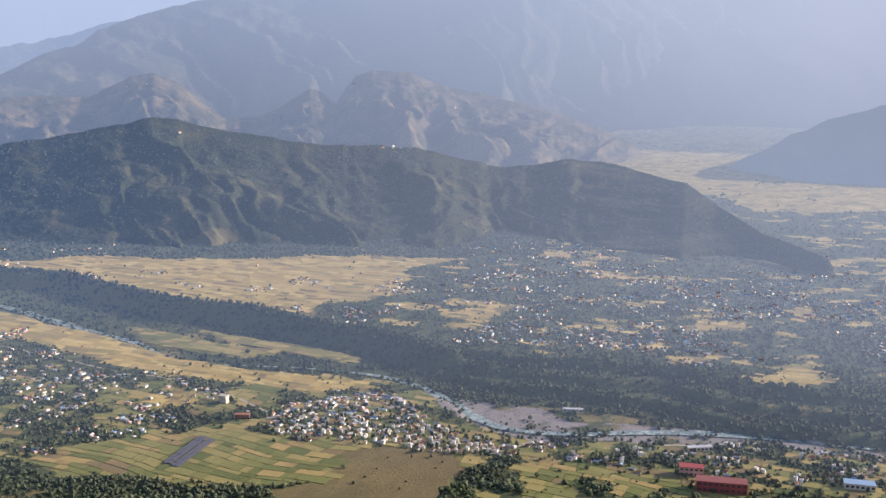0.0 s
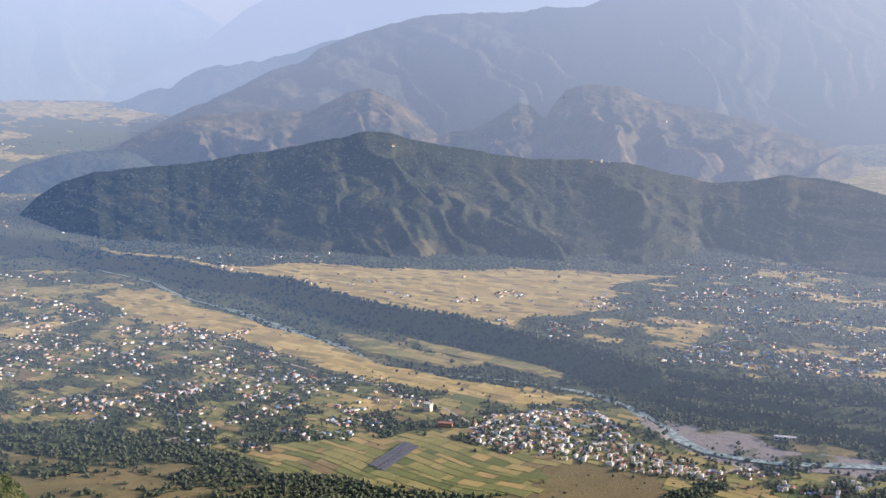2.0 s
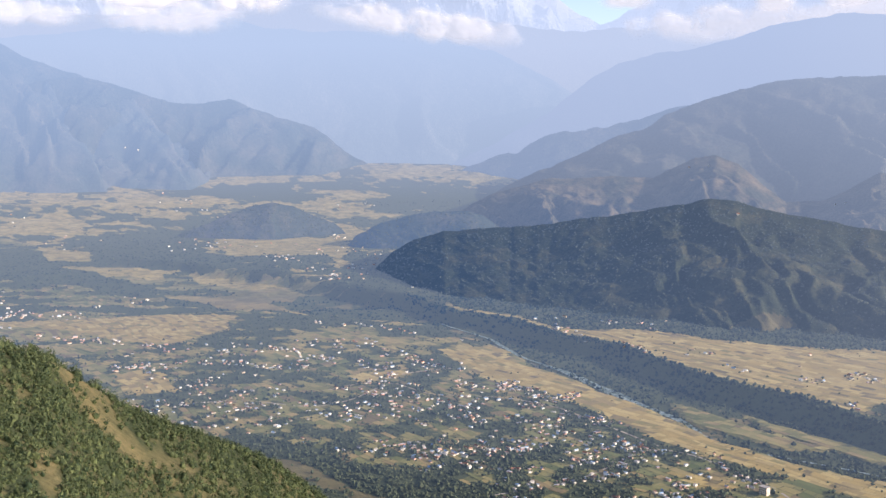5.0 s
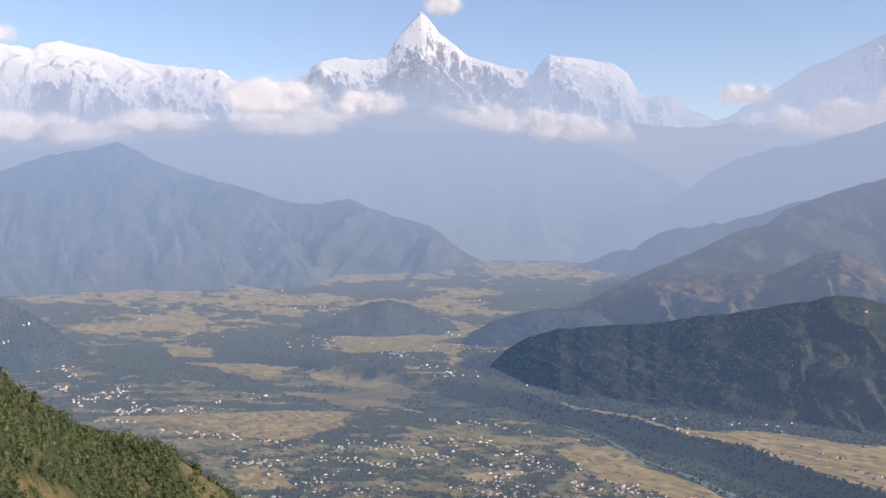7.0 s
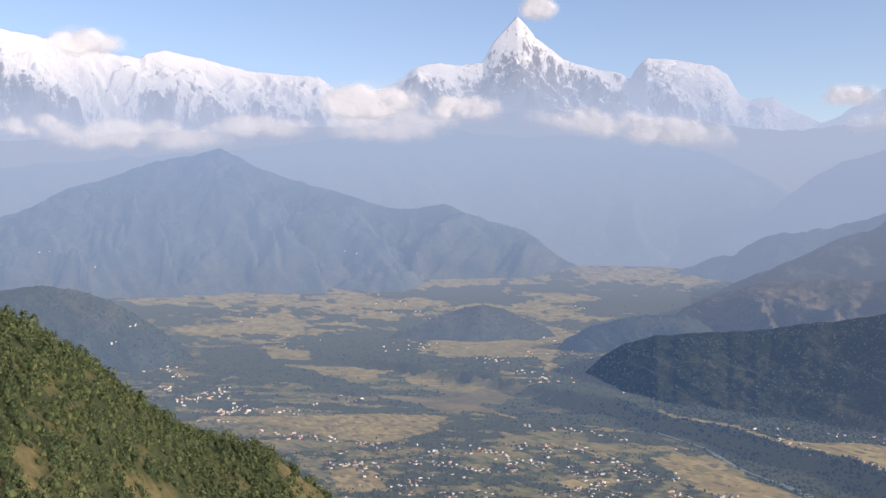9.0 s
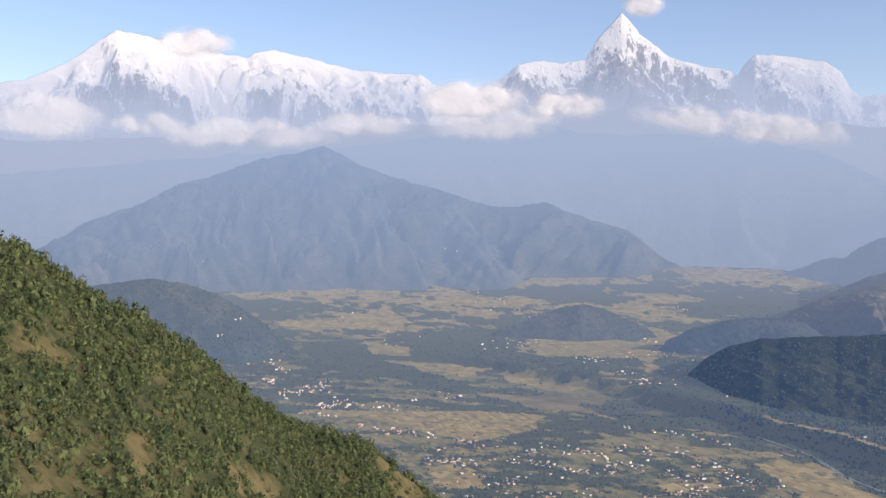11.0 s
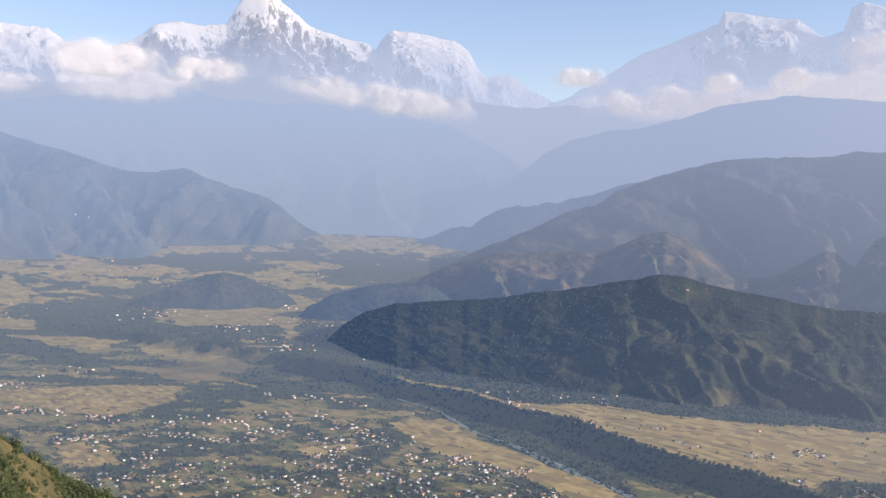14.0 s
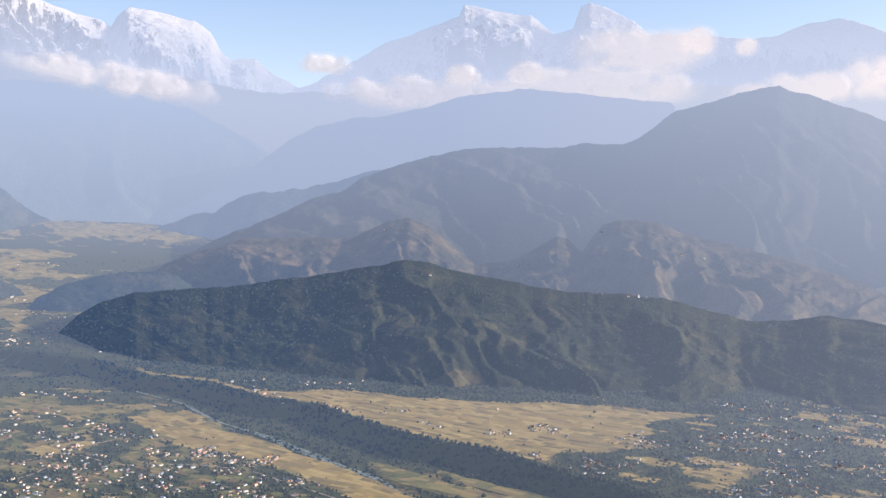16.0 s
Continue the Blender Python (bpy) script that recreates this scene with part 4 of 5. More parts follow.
# ---- rice plots between low bunds ----
plot_rng = np.random.default_rng(31)
plot_u, plot_v, v = [], [], -2600.0
while v < 1100:
    deep = plot_rng.uniform(6, 13)
    cuts = -900 + np.cumsum(plot_rng.uniform(9, 30, 240))
    plot_u.append(np.stack([cuts[:-1], cuts[1:], cuts[1:], cuts[:-1]], 1))
    plot_v.append(np.broadcast_to([v, v, v + deep, v + deep], (len(cuts) - 1, 4)))
    v += deep
pu, pv = np.concatenate(plot_u), np.concatenate(plot_v)
shrink = 0.42
pu, pv = pu + shrink * np.array([1, -1, -1, 1]), pv + shrink * np.array([1, 1, -1, -1])
bend_u, bend_v = 26 * fbm(pu, pv, 170, 3, 55), 22 * fbm(pu, pv, 140, 3, 56)
pu, pv = pu + bend_u, pv + bend_v
px, py = pu * ALONG[0] + pv * ACROSS[0], 2000 + pu * ALONG[1] + pv * ACROSS[1]
mx, my = px.mean(1), py.mean(1)
md, maz = np.hypot(mx, my), np.degrees(np.arctan2(mx, my))
keep = (md > 640) & (md < 2700) & (maz > -26) & (maz < 62)
px, py, mx, my, md = px[keep], py[keep], mx[keep], my[keep], md[keep]
grown = cover(mx, my)
ca, cb = canyon(mx, my)
pz = floor_z(px, py)
keep = (grown["wood"] < 0.50) & (grown["gravel"] < 0.3) & (grown["heath"] < 0.45) & ((ca < -4) | (cb > 6) | (within(mx, my, BARS) > 0) | (within(mx, my, LONG_BAR) > 0)) & (np.ptp(pz, axis=1) < 3.5)
# the nearest plots are slabs of their own, pieces of the valley floor
nearest = np.flatnonzero(keep)[np.argsort(md[keep])][:300]
SINGLE_PLOT = plot_material("near_rice_plots", True, True)
for i in nearest:
    top = np.stack([px[i], py[i], pz[i] + 0.45], -1)
    co = np.concatenate([top, top - (0, 0, 0.6)])
    me = faces_mesh("field_plot", co, np.array([(0, 1, 2, 3), (0, 4, 5, 1), (1, 5, 6, 2), (2, 6, 7, 3), (3, 7, 4, 0)]), SINGLE_PLOT)
    me.attributes.new("dry", "FLOAT", "POINT").data.foreach_set("value", np.full(8, grown["dry"][i], np.float32))
    new("field_plot", me).parent = GROUND_SHEET
keep[nearest] = False
for near_side, label in ((True, "straw and green rice plots between low bunds"), (False, "hazy straw-coloured rice plots across the valley")):
    k = keep & ((md < 808) == near_side)
    co = np.stack([px[k], py[k], pz[k] + 0.45], -1).reshape(-1, 3)
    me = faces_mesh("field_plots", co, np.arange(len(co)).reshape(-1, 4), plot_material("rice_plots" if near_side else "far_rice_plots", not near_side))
    me.attributes.new("dry", "FLOAT", "POINT").data.foreach_set("value", np.repeat(grown["dry"][k], 4).astype(np.float32))
    tagged(new("field_plots", me), label, "fields", kind="stuff")


# ---- woods: crowns of leafy lumps joined into one mesh for each wood ----
def lump(rng, detail=1):
    bm = bmesh.new()
    if detail:
        bmesh.ops.create_icosphere(bm, subdivisions=detail, radius=1.0)
    else:
        bmesh.ops.create_uvsphere(bm, u_segments=4, v_segments=2, radius=1.0)
        bmesh.ops.triangulate(bm, faces=bm.faces)
    co = np.array([v.co[:] for v in bm.verts])
    tri = np.array([[v.index for v in f.verts] for f in bm.faces])
    bm.free()
    co *= rng.uniform(0.72, 1.22, (len(co), 1))
    return co, tri


def crown(rng, lumps, tufts):
    """A tree's crown about one metre wide and high, standing on z = 0, with an uneven outline."""
    verts, faces, n = [], [], 0
    for k in range(lumps):
        co, tri = lump(rng, 1 if lumps > 1 or tufts else 0)
        a, r = rng.uniform(0, 2 * math.pi), 0.30 * math.sqrt(rng.uniform()) if k else 0.0
        s = rng.uniform(0.20, 0.34) if lumps > 3 else rng.uniform(0.22, 0.36) if lumps > 2 else rng.uniform(0.24, 0.33) if tufts else rng.uniform(0.36, 0.5)
        h = rng.uniform(0.25, 0.85) if lumps > 2 else 0.35 + 0.3 * k
        co = co * (s, s, s * 0.85) + (r * math.cos(a), r * math.sin(a), h)
        verts.append(co), faces.append(tri + n)
        n += len(co)
    for k in range(tufts):
        v = rng.normal(size=3)
        v /= np.linalg.norm(v)
        at = v * (0.44, 0.44, 0.42) * rng.uniform(0.75, 1.12) + (0, 0, 0.55)
        a, b = np.cross(v, rng.normal(size=3)), np.cross(v, rng.normal(size=3))
        a, b = (a + 0.4 * rng.normal(size=3)) * 0.09, (b + 0.4 * rng.normal(size=3)) * 0.125
        verts.append(np.array([at - a, at + a, at + b])), faces.append(np.array([[n, n + 1, n + 2]]))
        n += 3
    return np.concatenate(verts), np.concatenate(faces)


def wood(name, label, x, y, z, width, material, lumps=2, tufts=0, kinds=7, seed=1, tall=(0.85, 1.35)):
    rng = np.random.default_rng(seed)
    shapes = [crown(rng, lumps, tufts) for _ in range(kinds)]
    which = rng.integers(0, kinds, len(x))
    turn, high = rng.uniform(0, 2 * math.pi, len(x)), rng.uniform(*tall, len(x))
    verts, faces, n = [], [], 0
    for k, (co, tri) in enumerate(shapes):
        i = np.flatnonzero(which == k)
        c, s, w = np.cos(turn[i])[:, None], np.sin(turn[i])[:, None], width[i][:, None]
        px = x[i][:, None] + w * (co[:, 0] * c - co[:, 1] * s)
        py = y[i][:, None] + w * (co[:, 0] * s + co[:, 1] * c)
        pz = z[i][:, None] + w * high[i][:, None] * (co[:, 2] - 0.08)
        verts.append(np.stack([px, py, pz], -1).reshape(-1, 3))
        faces.append((tri[None] + np.arange(len(i))[:, None, None] * len(co)).reshape(-1, 3) + n)
        n += len(i) * len(co)
    return tagged(new(name, faces_mesh(name, np.concatenate(verts), np.concatenate(faces), material)), label, "trees", kind="stuff")


rng = np.random.default_rng(7)


def strewn(n, az0, az1, el0, el1):
    """n random places on the valley floor, even over the angles from the lookout."""
    az, el = np.radians(rng.uniform(az0, az1, n)), np.radians(rng.uniform(el0, el1, n))
    d = 360 / np.tan(el)
    return d * np.sin(az), d * np.cos(az)


x, y = strewn(96000, -24, 63, 9.0, 24.5)
c = cover(x, y)
a, b = canyon(x, y)
d = np.hypot(x, y)
keep = rng.uniform(0, 1, len(x)) < np.clip((c["wood"] + 0.25 * fbm(x, y, 45, 3, 43) - 0.38) * 2.4, np.where((d > 1750) | (a > 0) | (c["wood"] < 0.2), 0.012, 0.05), 0.97) * (1 - c["gravel"]) * np.where((a > 0) & (b < -2), 0.95, 1) * np.where(within(x, y, GREEN_FIELD) + within(x, y, BIG_FIELD) > 0, 0.12, 1)
x, y = x[keep], y[keep]
d = np.hypot(x, y)
w = 1.8 + 3.6 * rng.uniform(0, 1, len(x)) ** 1.6
near = d < 808
wood("grove", "dark green groves between fields and houses", x[near], y[near], floor_z(x[near], y[near]), w[near], LEAVES, lumps=2, seed=2)
a, b = canyon(x, y)
gorge = (a > 0) & (b < 6) & ~near
far = ~near & ~gorge
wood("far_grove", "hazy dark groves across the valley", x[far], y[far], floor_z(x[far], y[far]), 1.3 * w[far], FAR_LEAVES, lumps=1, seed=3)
wood("canyon_wood", "dark shaded wood on the canyon scarp", x[gorge], y[gorge], floor_z(x[gorge], y[gorge]), 1.3 * w[gorge], SHADED_LEAVES, lumps=1, seed=9)

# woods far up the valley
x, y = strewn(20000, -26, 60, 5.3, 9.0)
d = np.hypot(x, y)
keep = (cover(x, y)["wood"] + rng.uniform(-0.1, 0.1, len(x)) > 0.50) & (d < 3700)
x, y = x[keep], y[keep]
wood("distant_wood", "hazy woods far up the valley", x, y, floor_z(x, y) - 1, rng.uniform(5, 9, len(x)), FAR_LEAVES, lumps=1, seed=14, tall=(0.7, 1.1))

# the wood at the foot of the ridge
n = 12000
az, d = np.radians(rng.uniform(1, 46, n)), rng.uniform(1630, 2080, n)
x, y = d * np.sin(az), d * np.cos(az)
keep = (canyon(x, y)[1] > 15) & (d + 40 * fbm(x, y, 130, 4, 41) > foot_line(np.degrees(az))) & (fbm(x, y, 40, 3, 52) < 0.42)
x, y = x[keep], y[keep]
wood("foot_wood", "dark wood at the foot of the ridge", x, y, floor_z(x, y) - 0.5, rng.uniform(3.4, 6.4, len(x)), SHADED_LEAVES, lumps=1, seed=15, tall=(0.8, 1.3))

# trees along the rim of the canyon
u = np.linspace(FAR_LINE[0][4], FAR_LINE[0][-2], 700) + rng.uniform(-4, 4, 700)
v = np.interp(u, *FAR_LINE) + rng.uniform(-16, 3, 700)
x, y = u * ALONG[0] + v * ACROSS[0], 2000 + u * ALONG[1] + v * ACROSS[1]
wood("rim_trees", "dark trees along the canyon rim", x, y, floor_z(x, y), rng.uniform(2.5, 5.5, len(x)), SHADED_LEAVES, lumps=2, seed=4)

# the wood on the ridge
hx, hy, hz, bare = RIDGE
i = rng.integers(0, hx.size, 20000)
i = i[bare.ravel()[i] + rng.uniform(-0.5, 0.5, len(i)) < 0.35]
wood("ridge_trees", "dense dark forest on the ridge", hx.ravel()[i] + rng.uniform(-3, 3, len(i)), hy.ravel()[i] + rng.uniform(-3, 3, len(i)), hz.ravel()[i] - 1.5, rng.uniform(3.2, 6.2, len(i)),
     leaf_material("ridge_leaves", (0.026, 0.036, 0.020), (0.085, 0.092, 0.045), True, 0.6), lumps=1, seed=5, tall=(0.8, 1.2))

# woods on the low hills
for grid, count, seed in ((KNOLL, 1500, 16), (LOW_HILL, 1300, 17), (SPUR, 8000, 18)):
    hx, hy, hz, bare = grid
    i = rng.integers(0, hx.size, count)
    i = i[bare.ravel()[i] + rng.uniform(-0.4, 0.4, len(i)) < 0.45]
    wood("hill_wood", "hazy trees on a low wooded hill", hx.ravel()[i] + rng.uniform(-6, 6, len(i)), hy.ravel()[i] + rng.uniform(-3, 3, len(i)), hz.ravel()[i] - 1.2, rng.uniform(4, 8, len(i)), FAR_LEAVES, lumps=1, seed=seed, tall=(0.7, 1.1))

# the wood on the slope below the lookout
n = 27000
az, r = np.radians(rng.uniform(-36, 8, n)), np.sqrt(rng.uniform(150 ** 2, 640 ** 2, n))
x, y = r * np.sin(az), r * np.cos(az)
clear = np.maximum(fbm(x, y, 60, 3, 83), clearing(x, y) * rng.choice([1, 0.3], n, p=[0.74, 0.26]))
keep = (clear + rng.uniform(-0.12, 0.12, n) < 0.60) & (r < np.interp(np.degrees(az), SLOPE_AZ, SLOPE_D) + 60)
x, y = x[keep], y[keep]
order = np.argsort(np.hypot(x, y))
x, y = x[order], y[order]
SINGLE = 150
near_x, near_y = x[:SINGLE], y[:SINGLE]
x, y = x[SINGLE:], y[SINGLE:]
wood("slope_trees", "leafy broad-leaved trees covering the steep slope", x, y, slope_z(x, y) - 0.4, 1.8 + 2.5 * rng.uniform(0, 1, len(x)) ** 1.8, SLOPE_LEAVES, lumps=1, tufts=38, kinds=14, seed=6, tall=(0.9, 1.5))
az, r = np.radians(rng.uniform(33.5, 41, 260)), rng.uniform(640, 720, 260)
x, y = r * np.sin(az), r * np.cos(az)
wood("spur_trees", "dark trees on a spur below", x, y, slope_z(x, y) - 0.6, rng.uniform(3.0, 5.6, len(x)), SLOPE_LEAVES, lumps=4, tufts=8, seed=8)


# ---- houses ----
def part(name, bm, material, parent, label=""):
    me = bpy.data.meshes.new(name)
    bm.to_mesh(me)
    bm.free()
    me.materials.append(material)
    ob = new(name, me)
    ob.parent = parent
    return tagged(ob, label) if label else ob


def box(bm, x0, x1, y0, y1, z0, z1):
    m = Matrix.Translation(((x0 + x1) / 2, (y0 + y1) / 2, (z0 + z1) / 2)) @ Matrix.Diagonal((x1 - x0, y1 - y0, z1 - z0, 1))
    return bmesh.ops.create_cube(bm, size=1.0, matrix=m)["verts"]


def boxes(*sizes):
    bm = bmesh.new()
    for s in sizes:
        box(bm, *s)
    return bm


def gable(l, w, z0, rise, over=0.35, thick=0.12):
    """A pitched roof of two slabs."""
    bm = bmesh.new()
    for s in (1, -1):
        y = w / 2 + over
        low, high = z0 - over * rise / (w / 2), z0 + rise
        ring = [(0, high), (s * y, low), (s * y, low + thick), (0, high + thick)]
        vs = [[bm.verts.new((x, yy, zz)) for yy, zz in ring] for x in (-l / 2 - over, l / 2 + over)]
        bm.faces.new(vs[0]), bm.faces.new(vs[1][::-1])
        for k in range(4):
            bm.faces.new((vs[0][k], vs[1][k], vs[1][(k + 1) % 4], vs[0][(k + 1) % 4]))
    bmesh.ops.recalc_face_normals(bm, faces=bm.faces)
    return bm


WALLS = [plain("white_plaster", (0.80, 0.75, 0.66), 0.85, 0.14), plain("cream_plaster", (0.66, 0.56, 0.44), 0.85, 0.15), plain("brick_wall", (0.36, 0.20, 0.14), 0.9, 0.2), plain("pink_plaster", (0.60, 0.38, 0.30), 0.85, 0.12)]
ROOFS = [plain("concrete_roof", (0.40, 0.36, 0.32), 0.9, 0.3), plain("rusty_tin", (0.30, 0.14, 0.09), 0.6, 0.3), plain("blue_tin", (0.24, 0.34, 0.46), 0.5, 0.2), plain("grey_tin", (0.46, 0.45, 0.45), 0.5, 0.2)]
GLASS = plain("dark_window", (0.05, 0.06, 0.07), 0.2, 0.2)
DOOR = plain("door_wood", (0.14, 0.08, 0.05), 0.7, 0.2)


def house(l, w, h, wall, roof, pitched, label):
    """A small house: walls, roof, door and windows."""
    l, w, h = 0.62 * l, 0.62 * w, 0.62 * h
    ob = tagged(new("house"), label, "house", "houses in the valley")
    part("wall", boxes((-l / 2, l / 2, -w / 2, w / 2, -1.0, h)), wall, ob)
    if pitched:
        bm = gable(l, w, h, 0.30 * w)
        part("roof", bm, roof, ob)
        part("gable_wall", boxes((-l / 2 + 0.02, l / 2 - 0.02, -w * 0.18, w * 0.18, h, h + 0.16 * w)), wall, ob)
    else:
        e = 0.15
        part("roof", boxes((-l / 2 - 0.2, l / 2 + 0.2, -w / 2 - 0.2, w / 2 + 0.2, h, h + 0.18)), roof, ob)
        for y0 in (-w / 2 - 0.2, w / 2 + 0.2 - e):
            part("parapet", boxes((-l / 2 - 0.2, l / 2 + 0.2, y0, y0 + e, h + 0.18, h + 0.5)), wall, ob)
        part("stair_hut", boxes((-l / 2, -l / 2 + 0.35 * l, -w * 0.2, w * 0.25, h + 0.18, h + 1.2)), wall, ob)
    part("door", boxes((-0.3, 0.3, -w / 2 - 0.06, -w / 2 + 0.02, 0, 1.05)), DOOR, ob)
    for k in range(2):
        xk = (-0.3 + 0.6 * k) * l
        for zk in np.arange(0.45, h - 0.6, 1.2):
            part("window", boxes((xk - 0.3, xk + 0.3, -w / 2 - 0.06, -w / 2 + 0.02, zk, zk + 0.55)), GLASS, ob)
    return ob


KINDS = [house(5.2, 4.0, 3.2, WALLS[0], ROOFS[0], False, "white flat-roofed plaster house with a roof hut"), house(6.2, 4.2, 2.6, WALLS[0], ROOFS[1], True, "white house with a rusty tin gable roof"),
         house(4.6, 3.8, 4.6, WALLS[1], ROOFS[0], False, "cream two-storey flat-roofed house"), house(7.5, 4.0, 2.4, WALLS[3], ROOFS[3], True, "pink long house with a grey tin roof"),
         house(5.4, 4.2, 2.8, WALLS[2], ROOFS[2], True, "brick house with a blue tin roof"), house(5.0, 4.4, 5.6, WALLS[0], ROOFS[3], False, "tall white concrete house among trees")]
# rows of houses along the village lanes: bearing and degrees down from the lookout, and how many houses
LANES_NEAR = [([(0.4, 17.5), (4.4, 18.2), (6.6, 17.9), (9.6, 17.85), (11.9, 17.55)], 62), ([(2.7, 17.5), (4.8, 17.6)], 14), ([(7.4, 18.45), (8.7, 18.4)], 8), ([(9.6, 18.9), (11.8, 18.6)], 16), ([(12.8, 18.2), (16.6, 18.4)], 22), ([(13, 19.4), (16.3, 18.8)], 20),
              ([(15.7, 17.1), (17.6, 17.5)], 9), ([(17.9, 19.7), (21.1, 20.1)], 26), ([(18.5, 19.05), (19.8, 19.25)], 8), ([(13, 20.5), (14.6, 21)], 13), ([(10.8, 19.75), (12.7, 19.4)], 10), ([(21.2, 17.75), (22.5, 18.5), (24.5, 19.3)], 16)]
LANES_MID = [([(-1.4, 12.3), (0.2, 13.05)], 14), ([(2, 11.9), (4.5, 12.85), (5.6, 13.2)], 26), ([(1, 14), (4.2, 13.55)], 12), ([(-1.9, 15.1), (0.9, 15.2), (3.8, 15.1)], 24), ([(-0.2, 14.3), (5.2, 15), (7.6, 15.6)], 34), ([(6.8, 14.05), (8.6, 14.5)], 12),
             ([(9.2, 14.2), (12.3, 15.1)], 34), ([(9.5, 14.05), (11.4, 14.5)], 16), ([(12.6, 15), (14.2, 14.65)], 18), ([(9.8, 15.15), (16, 16.2)], 30), ([(9.4, 15.9), (13.5, 16.7)], 22), ([(0.8, 16), (2.3, 15.7)], 9), ([(-8.6, 14.75), (-5.3, 15.15), (-1, 15.05)], 30)]
LANES_FAR = [([(-19.9, 8.57), (-18.8, 8.63), (-17.5, 8.31), (-17.0, 8.34)], 40), ([(-17.7, 9.04), (-16.7, 9.08), (-15.4, 9.14), (-13.0, 9.36)], 46), ([(-22.2, 7.02), (-21.4, 7.35), (-20.4, 7.1), (-19.6, 7.55), (-18.8, 7.82)], 30), ([(-20.8, 8.0), (-20.0, 8.05)], 12), ([(-18.8, 9.7), (-17.0, 10.09)], 14),
             ([(-15.4, 10.47), (-14.2, 10.82), (-12.6, 11.04), (-10.7, 11.32), (-8.8, 11.53)], 34), ([(-3.9, 6.07), (-0.8, 6.18), (0.8, 6.4)], 18), ([(-3.9, 11.89), (-2.0, 12.21), (-1.4, 13.12), (-3.3, 13.1)], 30), ([(-11.3, 12.57), (-10.1, 12.62)], 10), ([(-12.1, 12.6), (-8, 12.6)], 16), ([(-8, 13.8), (-6.8, 13.5)], 10), ([(-7.1, 12.5), (-4.6, 12.8), (-2.8, 13.2)], 24), ([(-1.1, 10.6), (4.6, 11.4)], 20),
             ([(-6, 5.9), (-1, 6.3)], 26), ([(-10, 5.2), (-7.2, 5.6)], 10)]
LANES_ACROSS = [([(12.1, 11.1), (14.1, 11.5)], 16), ([(16.1, 11.95), (17.7, 12.35)], 14), ([(21.3, 12.95), (23, 13.2)], 6), ([(25.5, 13.3), (26.7, 13.4)], 9), ([(27.7, 13.2), (29.2, 13.1)], 12), ([(27.9, 14.5), (28.6, 14.6)], 6), ([(30.8, 14.6), (32.9, 14.95), (33.9, 14.5)], 24), ([(33.3, 13.75), (35.5, 13.5)], 18)]
LANES_SETTLED = [([(39.1, 11.9), (41.9, 11.7), (44.4, 11.45)], 26), ([(36.9, 13.15), (40.1, 12.8), (45.1, 12.4)], 60), ([(35.9, 13.6), (40.1, 13.6), (43.3, 13.35)], 60), ([(43.3, 14), (47.9, 13.5), (52.5, 13.2), (56, 13.2)], 90), ([(46.4, 12.9), (50.7, 12.85), (55.4, 12.7)], 60),
                 ([(48.9, 14.2), (52.5, 14.1), (56.9, 13.6), (59.9, 13.2)], 80), ([(51.8, 12), (55.3, 12.1), (59.8, 12)], 26), ([(40.1, 16.2), (42, 15.85), (43.7, 16.25), (44.6, 16.8)], 30), ([(44.9, 16.05), (49.7, 17), (51.5, 17.15)], 34), ([(49.6, 15.8), (54.2, 16.6)], 26), ([(43.5, 10.95), (49, 11.1)], 26)]
LANES_EAST = [([(43.8, 22.5), (47.7, 22.95)], 18), ([(56.3, 21.35), (58.9, 20.95), (60.8, 21.05)], 26), ([(57.3, 22.4), (60.8, 21.6)], 14), ([(49.6, 22.5), (51.7, 21.4)], 12), ([(37.9, 22.35), (41.2, 22), (42.9, 21.95)], 22)]


